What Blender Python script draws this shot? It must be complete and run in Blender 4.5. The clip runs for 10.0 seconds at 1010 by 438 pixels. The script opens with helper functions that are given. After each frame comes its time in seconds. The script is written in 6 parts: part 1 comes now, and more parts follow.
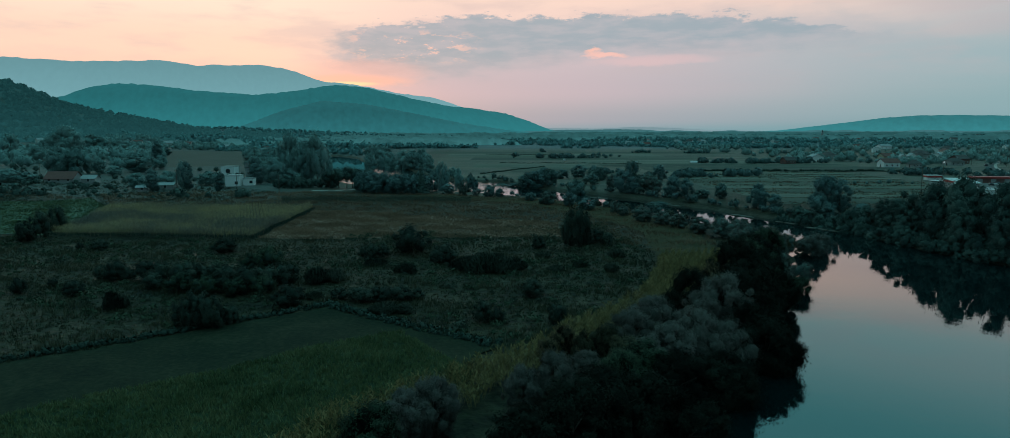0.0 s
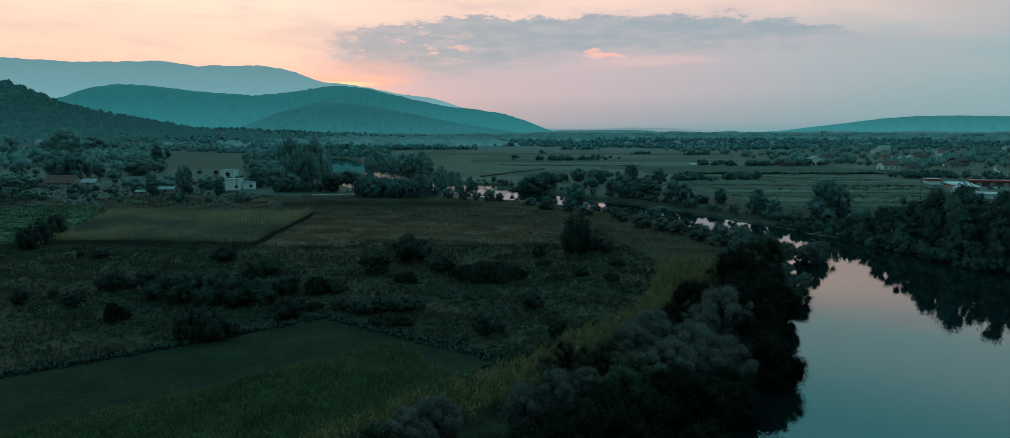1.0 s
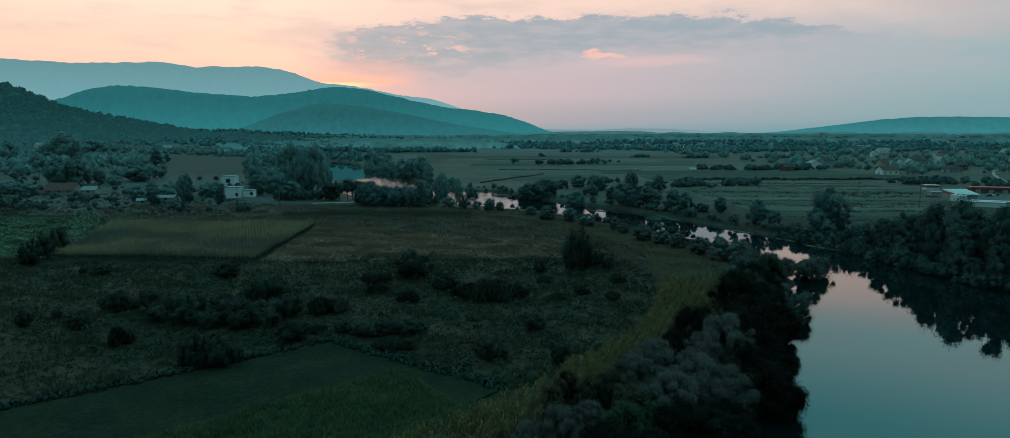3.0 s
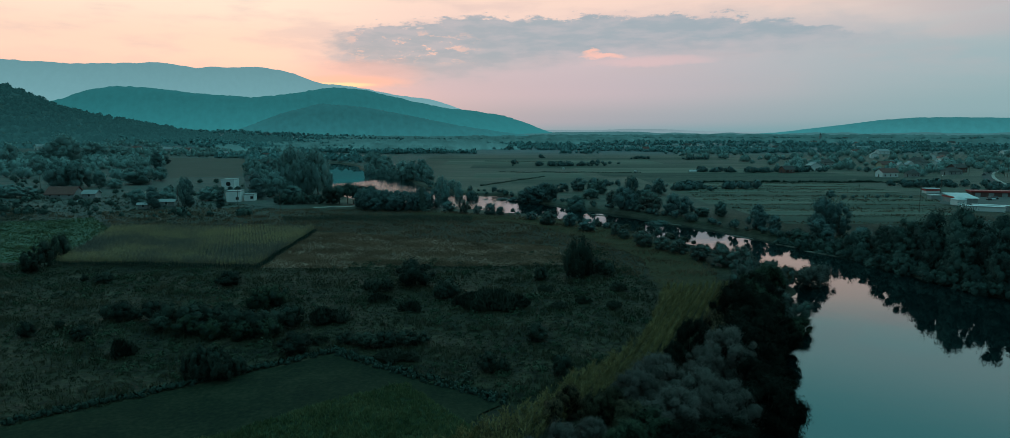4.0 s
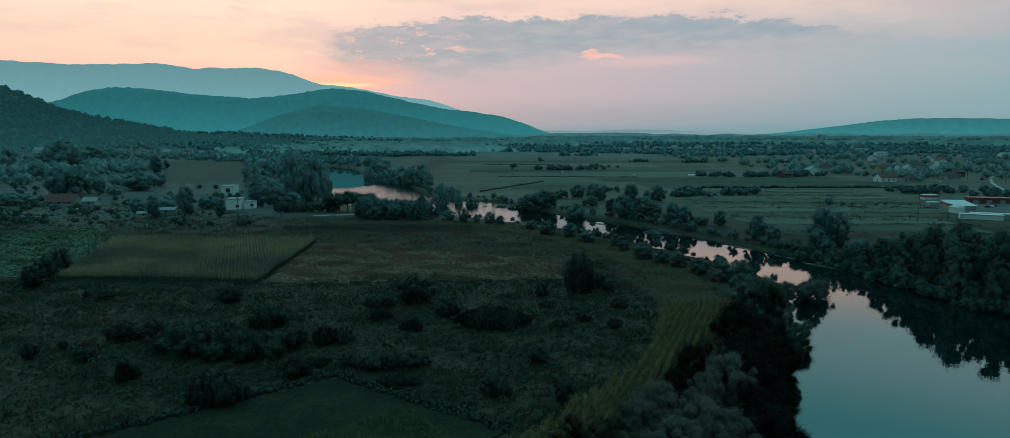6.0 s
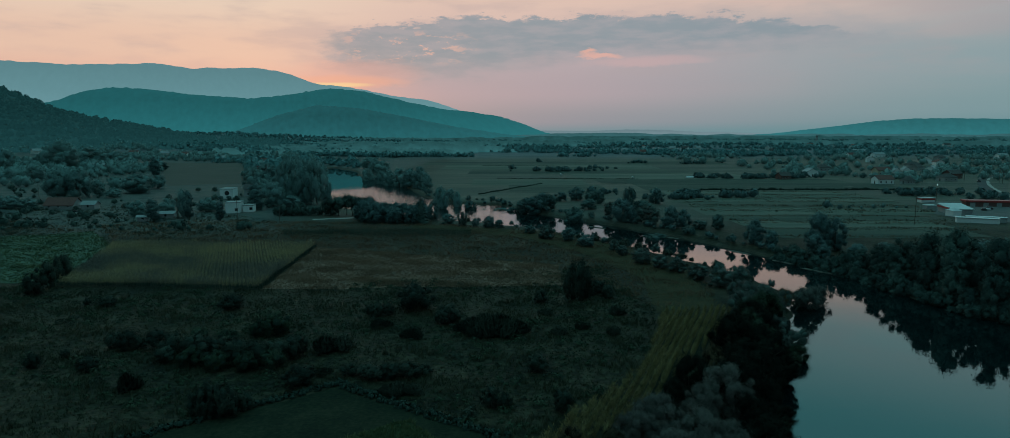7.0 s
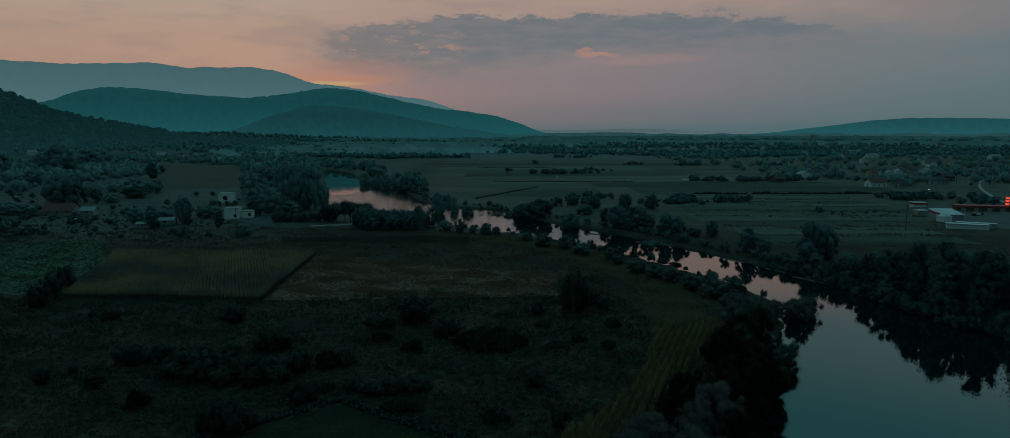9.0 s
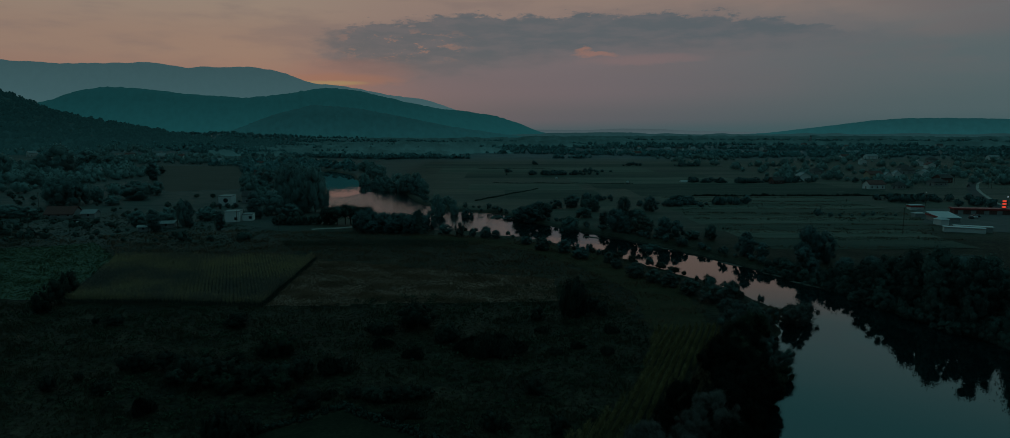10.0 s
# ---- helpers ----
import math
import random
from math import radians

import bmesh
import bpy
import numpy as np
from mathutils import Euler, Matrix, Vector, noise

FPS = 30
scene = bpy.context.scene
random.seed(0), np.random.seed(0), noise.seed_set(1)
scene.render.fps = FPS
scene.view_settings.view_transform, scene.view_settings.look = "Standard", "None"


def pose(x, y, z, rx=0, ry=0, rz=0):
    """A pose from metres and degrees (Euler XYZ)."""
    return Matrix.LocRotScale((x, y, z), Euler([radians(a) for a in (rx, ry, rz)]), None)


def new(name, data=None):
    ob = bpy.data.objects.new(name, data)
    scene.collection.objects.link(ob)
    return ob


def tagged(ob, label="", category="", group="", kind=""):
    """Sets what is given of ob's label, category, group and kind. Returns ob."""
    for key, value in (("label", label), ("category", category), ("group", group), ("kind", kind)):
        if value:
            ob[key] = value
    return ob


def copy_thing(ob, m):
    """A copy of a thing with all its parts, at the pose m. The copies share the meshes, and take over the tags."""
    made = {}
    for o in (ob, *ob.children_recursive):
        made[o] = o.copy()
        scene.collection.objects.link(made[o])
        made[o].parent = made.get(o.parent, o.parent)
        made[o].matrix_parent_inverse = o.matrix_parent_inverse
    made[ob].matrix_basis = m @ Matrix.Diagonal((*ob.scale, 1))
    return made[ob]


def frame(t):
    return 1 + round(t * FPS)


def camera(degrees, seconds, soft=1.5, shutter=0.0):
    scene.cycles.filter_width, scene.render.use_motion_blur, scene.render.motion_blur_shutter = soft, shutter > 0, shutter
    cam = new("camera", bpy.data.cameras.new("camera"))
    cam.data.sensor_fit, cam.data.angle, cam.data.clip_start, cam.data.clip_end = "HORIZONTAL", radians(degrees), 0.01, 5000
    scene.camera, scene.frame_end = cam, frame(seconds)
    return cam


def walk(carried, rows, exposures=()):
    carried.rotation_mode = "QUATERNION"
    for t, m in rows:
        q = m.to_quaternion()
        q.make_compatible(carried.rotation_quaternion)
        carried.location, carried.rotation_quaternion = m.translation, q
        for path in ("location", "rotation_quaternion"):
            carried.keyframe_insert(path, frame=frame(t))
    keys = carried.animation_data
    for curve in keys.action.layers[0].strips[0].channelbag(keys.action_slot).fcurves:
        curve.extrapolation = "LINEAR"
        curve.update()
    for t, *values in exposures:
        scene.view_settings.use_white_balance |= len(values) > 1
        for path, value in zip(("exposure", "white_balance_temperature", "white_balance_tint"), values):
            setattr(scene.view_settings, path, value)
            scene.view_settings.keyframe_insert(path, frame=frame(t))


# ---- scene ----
from mathutils.geometry import delaunay_2d_cdt

cam = camera(76.3, 10.0, soft=0.68)
METRES, EYE, TILT, LEAN, TURN = 18.0, 24.1, -7.7, 0.0, 0.0
ROWS = [
    (0.0, 0.0, 0.0, 0.0, 0.0, 0.0, -0.0),
    (0.5, -0.0022, -0.0065, 0.0432, -0.01, 0.02, 0.01),
    (1.0, -0.0048, -0.0126, 0.0884, -0.03, 0.02, 0.02),
    (1.5, -0.0096, -0.019, 0.134, -0.05, 0.04, 0.03),
    (2.0, -0.0155, -0.0251, 0.179, -0.07, 0.05, 0.03),
    (2.5, -0.0221, -0.0318, 0.2241, -0.09, 0.05, 0.04),
    (4.0, -0.0471, -0.0491, 0.3596, -0.14, 0.07, 0.07),
    (4.5, -0.0545, -0.0553, 0.4051, -0.16, 0.08, 0.06),
    (5.0, -0.0604, -0.0616, 0.451, -0.18, 0.08, 0.07),
    (5.5, -0.0661, -0.0682, 0.4969, -0.2, 0.09, 0.09),
    (7.0, -0.0821, -0.1225, 0.6305, -0.4, 0.07, 0.14),
    (7.5, -0.088, -0.1558, 0.674, -0.43, 0.04, 0.16),
    (8.0, -0.0938, -0.194, 0.7172, -0.46, 0.02, 0.16),
    (8.5, -0.0972, -0.2332, 0.7604, -0.61, -0.01, 0.18),
    (9.0, -0.1006, -0.2736, 0.804, -0.74, -0.04, 0.2),
    (9.5, -0.1044, -0.313, 0.8469, -0.78, -0.06, 0.18),
    (10.0, -0.106, -0.3516, 0.8905, -0.8, -0.08, 0.2),
]
# the picture is dimmed towards the end of the shot
FADE = [(0.0, 0.0), (5.7, 0.0), (6.8, -0.31), (7.5, -0.70), (8.0, -0.90), (8.5, -1.08), (9.0, -1.34), (9.5, -1.62), (10.0, -1.88)]
walk(cam, [(t, pose(0, 0, EYE, TILT, LEAN, TURN) @ pose(METRES * x, METRES * y, METRES * z, 90 + pitch, roll, yaw)) for t, x, y, z, yaw, pitch, roll in ROWS], FADE)

# ---- sky: dusk, the sun just gone behind the mountains ----
world = bpy.data.worlds.new("dusk_sky")
scene.world = world
world.use_nodes = True
WN, WL = world.node_tree.nodes, world.node_tree.links
WN.clear()


def wlink(node, index, value):
    if isinstance(value, (int, float, tuple)):
        node.inputs[index].default_value = value
    else:
        WL.new(value, node.inputs[index])


def wmath(op, a, b=0.0, c=0.0, clamp=False):
    n = WN.new("ShaderNodeMath")
    n.operation, n.use_clamp = op, clamp
    for i, v in enumerate((a, b, c)):
        wlink(n, i, v)
    return n.outputs[0]


def wstep(value, low, high):
    """A smooth step from 0 at low to 1 at high."""
    n = WN.new("ShaderNodeMapRange")
    n.interpolation_type = "SMOOTHSTEP"
    for i, v in enumerate((value, low, high, 0.0, 1.0)):
        wlink(n, i, v)
    return n.outputs[0]


def wramp(value, stops):
    n = WN.new("ShaderNodeValToRGB")
    n.color_ramp.interpolation = "EASE"
    el = n.color_ramp.elements
    while len(el) < len(stops):
        el.new(0.5)
    for e, (p, c) in zip(el, stops):
        e.position, e.color = p, (*c, 1)
    WL.new(value, n.inputs[0])
    return n.outputs[0]


def wmix(f, a, b, how="MIX"):
    n = WN.new("ShaderNodeMixRGB")
    n.blend_type = how
    for i, v in enumerate((f, a, b)):
        wlink(n, i, (*v, 1) if isinstance(v, tuple) else v)
    return n.outputs[0]


def wnoise(vector, scale, detail, rough=0.55):
    n = WN.new("ShaderNodeTexNoise")
    n.inputs["Scale"].default_value, n.inputs["Detail"].default_value, n.inputs["Roughness"].default_value = scale, detail, rough
    WL.new(vector, n.inputs["Vector"])
    return n.outputs[0]


coord = WN.new("ShaderNodeTexCoord").outputs["Generated"]
split = WN.new("ShaderNodeSeparateXYZ")
WL.new(coord, split.inputs[0])
DEG = 57.29578
az = wmath("MULTIPLY", wmath("ARCTAN2", split.outputs[0], split.outputs[1]), DEG)
el = wmath("MULTIPLY", wmath("ARCSINE", split.outputs[2]), DEG)
height = wmath("DIVIDE", el, 60.0, clamp=True)
flat = WN.new("ShaderNodeCombineXYZ")
for i, v in enumerate((wmath("MULTIPLY", az, 0.05), wmath("MULTIPLY", el, 0.22), 0.0)):
    wlink(flat, i, v)
streaks = wnoise(flat.outputs[0], 2.0, 6)
lumpy = WN.new("ShaderNodeCombineXYZ")
for i, v in enumerate((wmath("MULTIPLY", az, 0.16), wmath("MULTIPLY", el, 0.45), 3.0)):
    wlink(lumpy, i, v)
lumps = wnoise(lumpy.outputs[0], 2.2, 9, 0.6)

HIGH = [(0.27, (0.31, 0.58, 0.60)), (0.38, (0.125, 0.50, 0.535)), (0.6, (0.17, 0.58, 0.63)), (1.0, (0.20, 0.62, 0.67))]
west = wramp(height, [(0.0, (0.80, 0.44, 0.38)), (0.05, (0.93, 0.52, 0.43)), (0.11, (1.0, 0.68, 0.53)), (0.19, (1.0, 0.80, 0.64)), *HIGH])
middle = wramp(height, [(0.0, (0.20, 0.36, 0.41)), (0.018, (0.33, 0.38, 0.44)), (0.06, (0.50, 0.44, 0.50)), (0.12, (0.58, 0.49, 0.53)), (0.165, (0.88, 0.65, 0.57)), (0.19, (0.94, 0.69, 0.58)), *HIGH])
north = wramp(height, [(0.0, (0.17, 0.36, 0.39)), (0.03, (0.24, 0.40, 0.44)), (0.09, (0.32, 0.44, 0.48)), (0.15, (0.48, 0.49, 0.51)), (0.19, (0.62, 0.56, 0.54)), *HIGH])
east = wramp(height, [(0.0, (0.025, 0.06, 0.075)), (0.25, (0.04, 0.12, 0.15)), (0.55, (0.06, 0.20, 0.235)), (1.0, (0.20, 0.62, 0.67))])
sky = wmix(wstep(az, -4.0, -22.0), middle, west)
sky = wmix(wstep(az, 4.0, 40.0), sky, north)
sky = wmix(wstep(wmath("ABSOLUTE", az), 44.0, 90.0), sky, east)
# thin high streaks
thin = wmath("MULTIPLY", wstep(streaks, 0.44, 0.64), wmath("MULTIPLY", wstep(el, 2.0, 7.0), wstep(el, 20.0, 11.0)))
sky = wmix(wmath("MULTIPLY", thin, 0.34), sky, (0.50, 0.43, 0.46))
# the long grey bank of cloud
wob = wmath("MULTIPLY", wmath("SUBTRACT", lumps, 0.5), 3.0)
top = wmath("ADD", wmath("SUBTRACT", 9.9, wmath("MULTIPLY", wmath("POWER", wmath("ABSOLUTE", wmath("DIVIDE", wmath("SUBTRACT", az, 5.0), 23.0)), 2.6), 2.0)), wob)
low = wmath("ADD", wmath("ADD", 5.0, wmath("MULTIPLY", wob, 0.8)), wmath("MULTIPLY", wstep(az, -8.0, 12.0), 2.0))
tear = wmath("MULTIPLY", wmath("SUBTRACT", wnoise(lumpy.outputs[0], 7.0, 6, 0.65), 0.5), 1.1)
bank = wmath("MULTIPLY", wstep(wmath("ADD", wmath("SUBTRACT", top, el), tear), 0.0, 0.4), wstep(wmath("SUBTRACT", el, low), -1.4, 1.2))
bank = wmath("MULTIPLY", bank, wmath("MULTIPLY", wstep(wmath("ADD", az, wmath("MULTIPLY", wob, 3.0)), -16.0, -11.0), wstep(az, 34.0, 24.0)))
tone = wmix(wstep(wnoise(flat.outputs[0], 6.0, 7), 0.38, 0.66), (0.30, 0.385, 0.445), (0.40, 0.43, 0.48))
sky = wmix(wmath("MULTIPLY", bank, 0.92), sky, tone)
# small lit gaps in its western part
gaps = wmath("MULTIPLY", wstep(wnoise(lumpy.outputs[0], 3.6, 8, 0.66), 0.52, 0.62), wmath("MULTIPLY", wstep(wmath("ABSOLUTE", wmath("ADD", az, 8.0)), 7.0, 2.5), wstep(wmath("ABSOLUTE", wmath("SUBTRACT", el, 7.3)), 1.7, 0.4)))
sky = wmix(wmath("MULTIPLY", gaps, 0.75), sky, (0.98, 0.58, 0.47))


def glow(sky_in, a0, e0, wide, tall, colour, amount, rag):
    """A lit patch of cloud or clear sky round (a0, e0)."""
    da = wmath("POWER", wmath("DIVIDE", wmath("SUBTRACT", az, a0), wide), 2.0)
    de = wmath("POWER", wmath("DIVIDE", wmath("SUBTRACT", wmath("ADD", el, wmath("MULTIPLY", wob, rag)), e0), tall), 2.0)
    return wmix(wmath("MULTIPLY", wstep(wmath("ADD", da, de), 1.0, 0.0), amount), sky_in, colour)


# warm lit streaks high on the right of the bank
high = wmath("MULTIPLY", wstep(wmath("SUBTRACT", wmath("ADD", el, wmath("MULTIPLY", wmath("SUBTRACT", streaks, 0.5), 1.6)), top), -0.2, 1.9), wmath("MULTIPLY", wstep(az, -6.0, 8.0), wmath("MULTIPLY", wstep(el, 15.0, 12.0), wstep(az, 40.0, 16.0))))
sky = wmix(wmath("MULTIPLY", high, 0.62), sky, (0.95, 0.68, 0.58))
sky = glow(sky, 12.5, 6.0, 6.5, 0.6, (0.72, 0.50, 0.52), 0.6, 0.35)
sky = glow(sky, 8.6, 6.5, 2.4, 0.22, (0.98, 0.54, 0.46), 0.8, 0.35)
sky = glow(sky, 7.6, 6.75, 0.9, 0.24, (1.0, 0.54, 0.44), 0.8, 0.5)
sky = glow(sky, -12.0, 5.0, 6.5, 1.7, (1.0, 0.46, 0.38), 0.3, 0.9)
sky = glow(sky, -13.5, 4.3, 6.5, 0.7, (1.0, 0.50, 0.35), 0.5, 0.2)
sky = glow(sky, -14.0, 4.05, 3.6, 0.24, (1.0, 0.74, 0.42), 0.95, 0.1)
nishita = WN.new("ShaderNodeTexSky")
nishita.sky_type, nishita.sun_disc = "NISHITA", False
nishita.sun_elevation, nishita.sun_rotation = radians(0.5), radians(-14)
sky = wmix(0.02, sky, nishita.outputs[0], "ADD")
back = WN.new("ShaderNodeBackground")
WL.new(sky, back.inputs[0])
back.inputs[1].default_value = 1.0
WL.new(back.outputs[0], WN.new("ShaderNodeOutputWorld").inputs[0])


# ---- materials ----
def mat(name, colours, scale=4.0, rough=0.85, bump=0.0, bump_scale=None, island=False, fine=0.35, metal=0.0, spec=0.3, stretch=(1, 1, 1), through_light=0.0, tight=0.36):
    """A surface of two or three colours, mixed by noise at two scales, in metres."""
    m = bpy.data.materials.new(name)
    m.use_nodes = True
    N, L = m.node_tree.nodes, m.node_tree.links
    bsdf = N["Principled BSDF"]
    bsdf.inputs["Roughness"].default_value = rough
    bsdf.inputs["Metallic"].default_value = metal
    bsdf.inputs["Specular IOR Level"].default_value = spec
    place = N.new("ShaderNodeTexCoord").outputs["Object"]
    mp = N.new("ShaderNodeMapping")
    mp.inputs["Scale"].default_value = stretch
    L.new(place, mp.inputs[0])
    big, small = N.new("ShaderNodeTexNoise"), N.new("ShaderNodeTexNoise")
    for n, s, d in ((big, 1.0 / scale, 4.0), (small, 9.0 / scale, 5.0)):
        n.inputs["Scale"].default_value, n.inputs["Detail"].default_value = s, d
        L.new(mp.outputs[0], n.inputs["Vector"])
    f = N.new("ShaderNodeMix")
    f.inputs[0].default_value = fine
    L.new(big.outputs[0], f.inputs[2])
    L.new(small.outputs[0], f.inputs[3])
    value = f.outputs[0]
    if island:
        info, isl, mix = N.new("ShaderNodeObjectInfo"), N.new("ShaderNodeNewGeometry"), N.new("ShaderNodeMath")
        a = N.new("ShaderNodeMath")
        a.operation = "MULTIPLY_ADD"
        a.inputs[1].default_value, a.inputs[2].default_value = 0.18, -0.09
        L.new(isl.outputs["Random Per Island"], a.inputs[0])
        b = N.new("ShaderNodeMath")
        b.operation = "MULTIPLY_ADD"
        b.inputs[1].default_value, b.inputs[2].default_value = 0.26, -0.13
        L.new(info.outputs["Random"], b.inputs[0])
        mix.operation = "ADD"
        L.new(a.outputs[0], mix.inputs[0])
        L.new(b.outputs[0], mix.inputs[1])
        add = N.new("ShaderNodeMath")
        L.new(mix.outputs[0], add.inputs[0])
        L.new(value, add.inputs[1])
        value = add.outputs[0]
    ramp = N.new("ShaderNodeValToRGB")
    e = ramp.color_ramp.elements
    while len(e) < len(colours):
        e.new(0.5)
    for i, c in enumerate(colours):
        e[i].position, e[i].color = 0.5 - tight / 2 + tight * i / max(1, len(colours) - 1), (*c, 1)
    L.new(value, ramp.inputs[0])
    L.new(ramp.outputs[0], bsdf.inputs["Base Color"])
    if bump:
        bn, bt = N.new("ShaderNodeBump"), N.new("ShaderNodeTexNoise")
        bt.inputs["Scale"].default_value, bt.inputs["Detail"].default_value = 1.0 / (bump_scale or scale / 6), 6.0
        L.new(place, bt.inputs["Vector"])
        L.new(bt.outputs[0], bn.inputs["Height"])
        bn.inputs["Strength"].default_value, bn.inputs["Distance"].default_value = 1.0, bump
        L.new(bn.outputs[0], bsdf.inputs["Normal"])
    if through_light:
        tr, sh = N.new("ShaderNodeBsdfTranslucent"), N.new("ShaderNodeMixShader")
        L.new(ramp.outputs[0], tr.inputs[0])
        sh.inputs[0].default_value = through_light
        L.new(bsdf.outputs[0], sh.inputs[1])
        L.new(tr.outputs[0], sh.inputs[2])
        L.new(sh.outputs[0], N["Material Output"].inputs[0])
    return m


def hazy_hill_mat(name, wood, haze_glow, amount, base=0.0, tall=1.0, speckle=0.3, grain=0.035, bearing=0.0):
    """Far wooded slopes: woodland with the dusk haze mixed in as emission, thicker towards the foot."""
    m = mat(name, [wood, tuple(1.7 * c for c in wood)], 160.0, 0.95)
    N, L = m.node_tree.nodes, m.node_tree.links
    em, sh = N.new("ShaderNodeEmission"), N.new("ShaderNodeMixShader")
    em.inputs[0].default_value = (*haze_glow, 1)
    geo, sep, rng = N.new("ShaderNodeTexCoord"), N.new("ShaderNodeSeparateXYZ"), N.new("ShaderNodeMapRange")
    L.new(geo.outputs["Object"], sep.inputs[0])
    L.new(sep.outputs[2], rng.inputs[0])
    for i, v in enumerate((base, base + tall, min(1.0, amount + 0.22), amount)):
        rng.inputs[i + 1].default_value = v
    # the haze emission also grows stronger towards the foot
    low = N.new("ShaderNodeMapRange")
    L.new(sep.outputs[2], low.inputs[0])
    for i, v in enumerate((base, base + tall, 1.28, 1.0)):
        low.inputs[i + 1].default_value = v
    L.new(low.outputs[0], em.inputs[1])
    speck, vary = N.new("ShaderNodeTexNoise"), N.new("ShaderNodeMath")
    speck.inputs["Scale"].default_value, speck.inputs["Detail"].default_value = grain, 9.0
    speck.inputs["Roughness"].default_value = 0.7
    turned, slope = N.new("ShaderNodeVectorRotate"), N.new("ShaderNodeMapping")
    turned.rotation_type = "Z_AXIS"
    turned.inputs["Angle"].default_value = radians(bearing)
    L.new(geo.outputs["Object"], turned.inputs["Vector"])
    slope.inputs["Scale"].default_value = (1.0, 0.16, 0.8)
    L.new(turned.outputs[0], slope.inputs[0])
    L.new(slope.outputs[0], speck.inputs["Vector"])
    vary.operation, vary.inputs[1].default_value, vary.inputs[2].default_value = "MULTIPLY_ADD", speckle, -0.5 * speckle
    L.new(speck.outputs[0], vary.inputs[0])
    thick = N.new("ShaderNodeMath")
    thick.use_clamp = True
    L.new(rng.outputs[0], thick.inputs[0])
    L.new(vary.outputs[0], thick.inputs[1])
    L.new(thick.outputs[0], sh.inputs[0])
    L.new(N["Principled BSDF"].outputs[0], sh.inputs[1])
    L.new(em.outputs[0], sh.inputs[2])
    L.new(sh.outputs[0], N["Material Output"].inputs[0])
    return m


MOWN = mat("mown_grass", [(0.012, 0.019, 0.014), (0.021, 0.029, 0.018), (0.037, 0.042, 0.026)], 5.0, 0.95, 0.08, 0.4, fine=0.55, spec=0.05, tight=0.32)
HEADLAND = mat("headland_turf", [(0.029, 0.030, 0.017), (0.052, 0.046, 0.025), (0.086, 0.066, 0.039)], 3.0, 0.9, 0.2, 0.5, fine=0.6, spec=0.06, tight=0.26)
LUSH = mat("lush_grass", [(0.018, 0.031, 0.017), (0.040, 0.055, 0.027)], 3.0, 0.95, 0.12, 0.5, fine=0.5, spec=0.08, tight=0.24)
STUBBLE = mat("dry_stubble", [(0.103, 0.067, 0.052), (0.325, 0.190, 0.140)], 3.0, 0.8, 0.3, 0.5, fine=0.65, stretch=(0.2, 1, 1), spec=0.1, tight=0.26)
GREENFIELD = mat("clover_field", [(0.044, 0.079, 0.057), (0.079, 0.130, 0.092), (0.116, 0.169, 0.116)], 5.0, 0.9, 0.25, 0.5, fine=0.6, spec=0.1, tight=0.22)
CORN = mat("ripening_corn", [(0.045, 0.040, 0.019), (0.149, 0.120, 0.056), (0.320, 0.237, 0.111)], 2.0, 0.7, island=True, through_light=0.12, spec=0.12, tight=0.32)
# Near-black leaves: the bank trees' backlit shade is put into the colour.
LEAF_SHADED = mat("shaded_leaves", [(0.004, 0.007, 0.006), (0.013, 0.017, 0.013), (0.022, 0.029, 0.022)], 1.2, 0.8, island=True, through_light=0.03, spec=0.02)
LEAF_GREEN = mat("green_leaves", [(0.015, 0.029, 0.019), (0.034, 0.058, 0.035), (0.061, 0.090, 0.056)], 1.2, 0.75, island=True, through_light=0.05, spec=0.1)
LEAF_GREY = mat("willow_leaves", [(0.077, 0.070, 0.062), (0.112, 0.103, 0.092), (0.150, 0.137, 0.122)], 1.2, 0.8, island=True, through_light=0.05, spec=0.06, tight=0.6)
LEAF_BUSH = mat("bush_leaves", [(0.015, 0.024, 0.019), (0.035, 0.049, 0.038), (0.062, 0.080, 0.061)], 1.2, 0.75, island=True, through_light=0.04, spec=0.08)
LEAF_RUST = mat("turning_leaves", [(0.035, 0.028, 0.018), (0.095, 0.070, 0.042), (0.19, 0.13, 0.075)], 1.2, 0.8, island=True, through_light=0.08, spec=0.1)
LEAF_OLIVE = mat("olive_leaves", [(0.026, 0.026, 0.016), (0.066, 0.062, 0.038), (0.125, 0.108, 0.066)], 1.2, 0.8, island=True, through_light=0.06, spec=0.08)
# Haze over the plain is put into these two leaf colours, paled and blued.
LEAF_MID = mat("hazed_plain_leaves", [(0.053, 0.103, 0.100), (0.090, 0.158, 0.156), (0.124, 0.204, 0.197)], 2.5, 0.7, island=True, spec=0.25, through_light=0.15)
LEAF_PLAIN = mat("hazed_green_leaves", [(0.053, 0.096, 0.090), (0.086, 0.146, 0.127), (0.120, 0.187, 0.164)], 2.5, 0.7, island=True, spec=0.25, through_light=0.15)
LEAF_SOFT = mat("pale_willow_leaves", [(0.058, 0.066, 0.060), (0.086, 0.095, 0.085), (0.115, 0.123, 0.110)], 2.5, 0.75, island=True, through_light=0.05, spec=0.2)
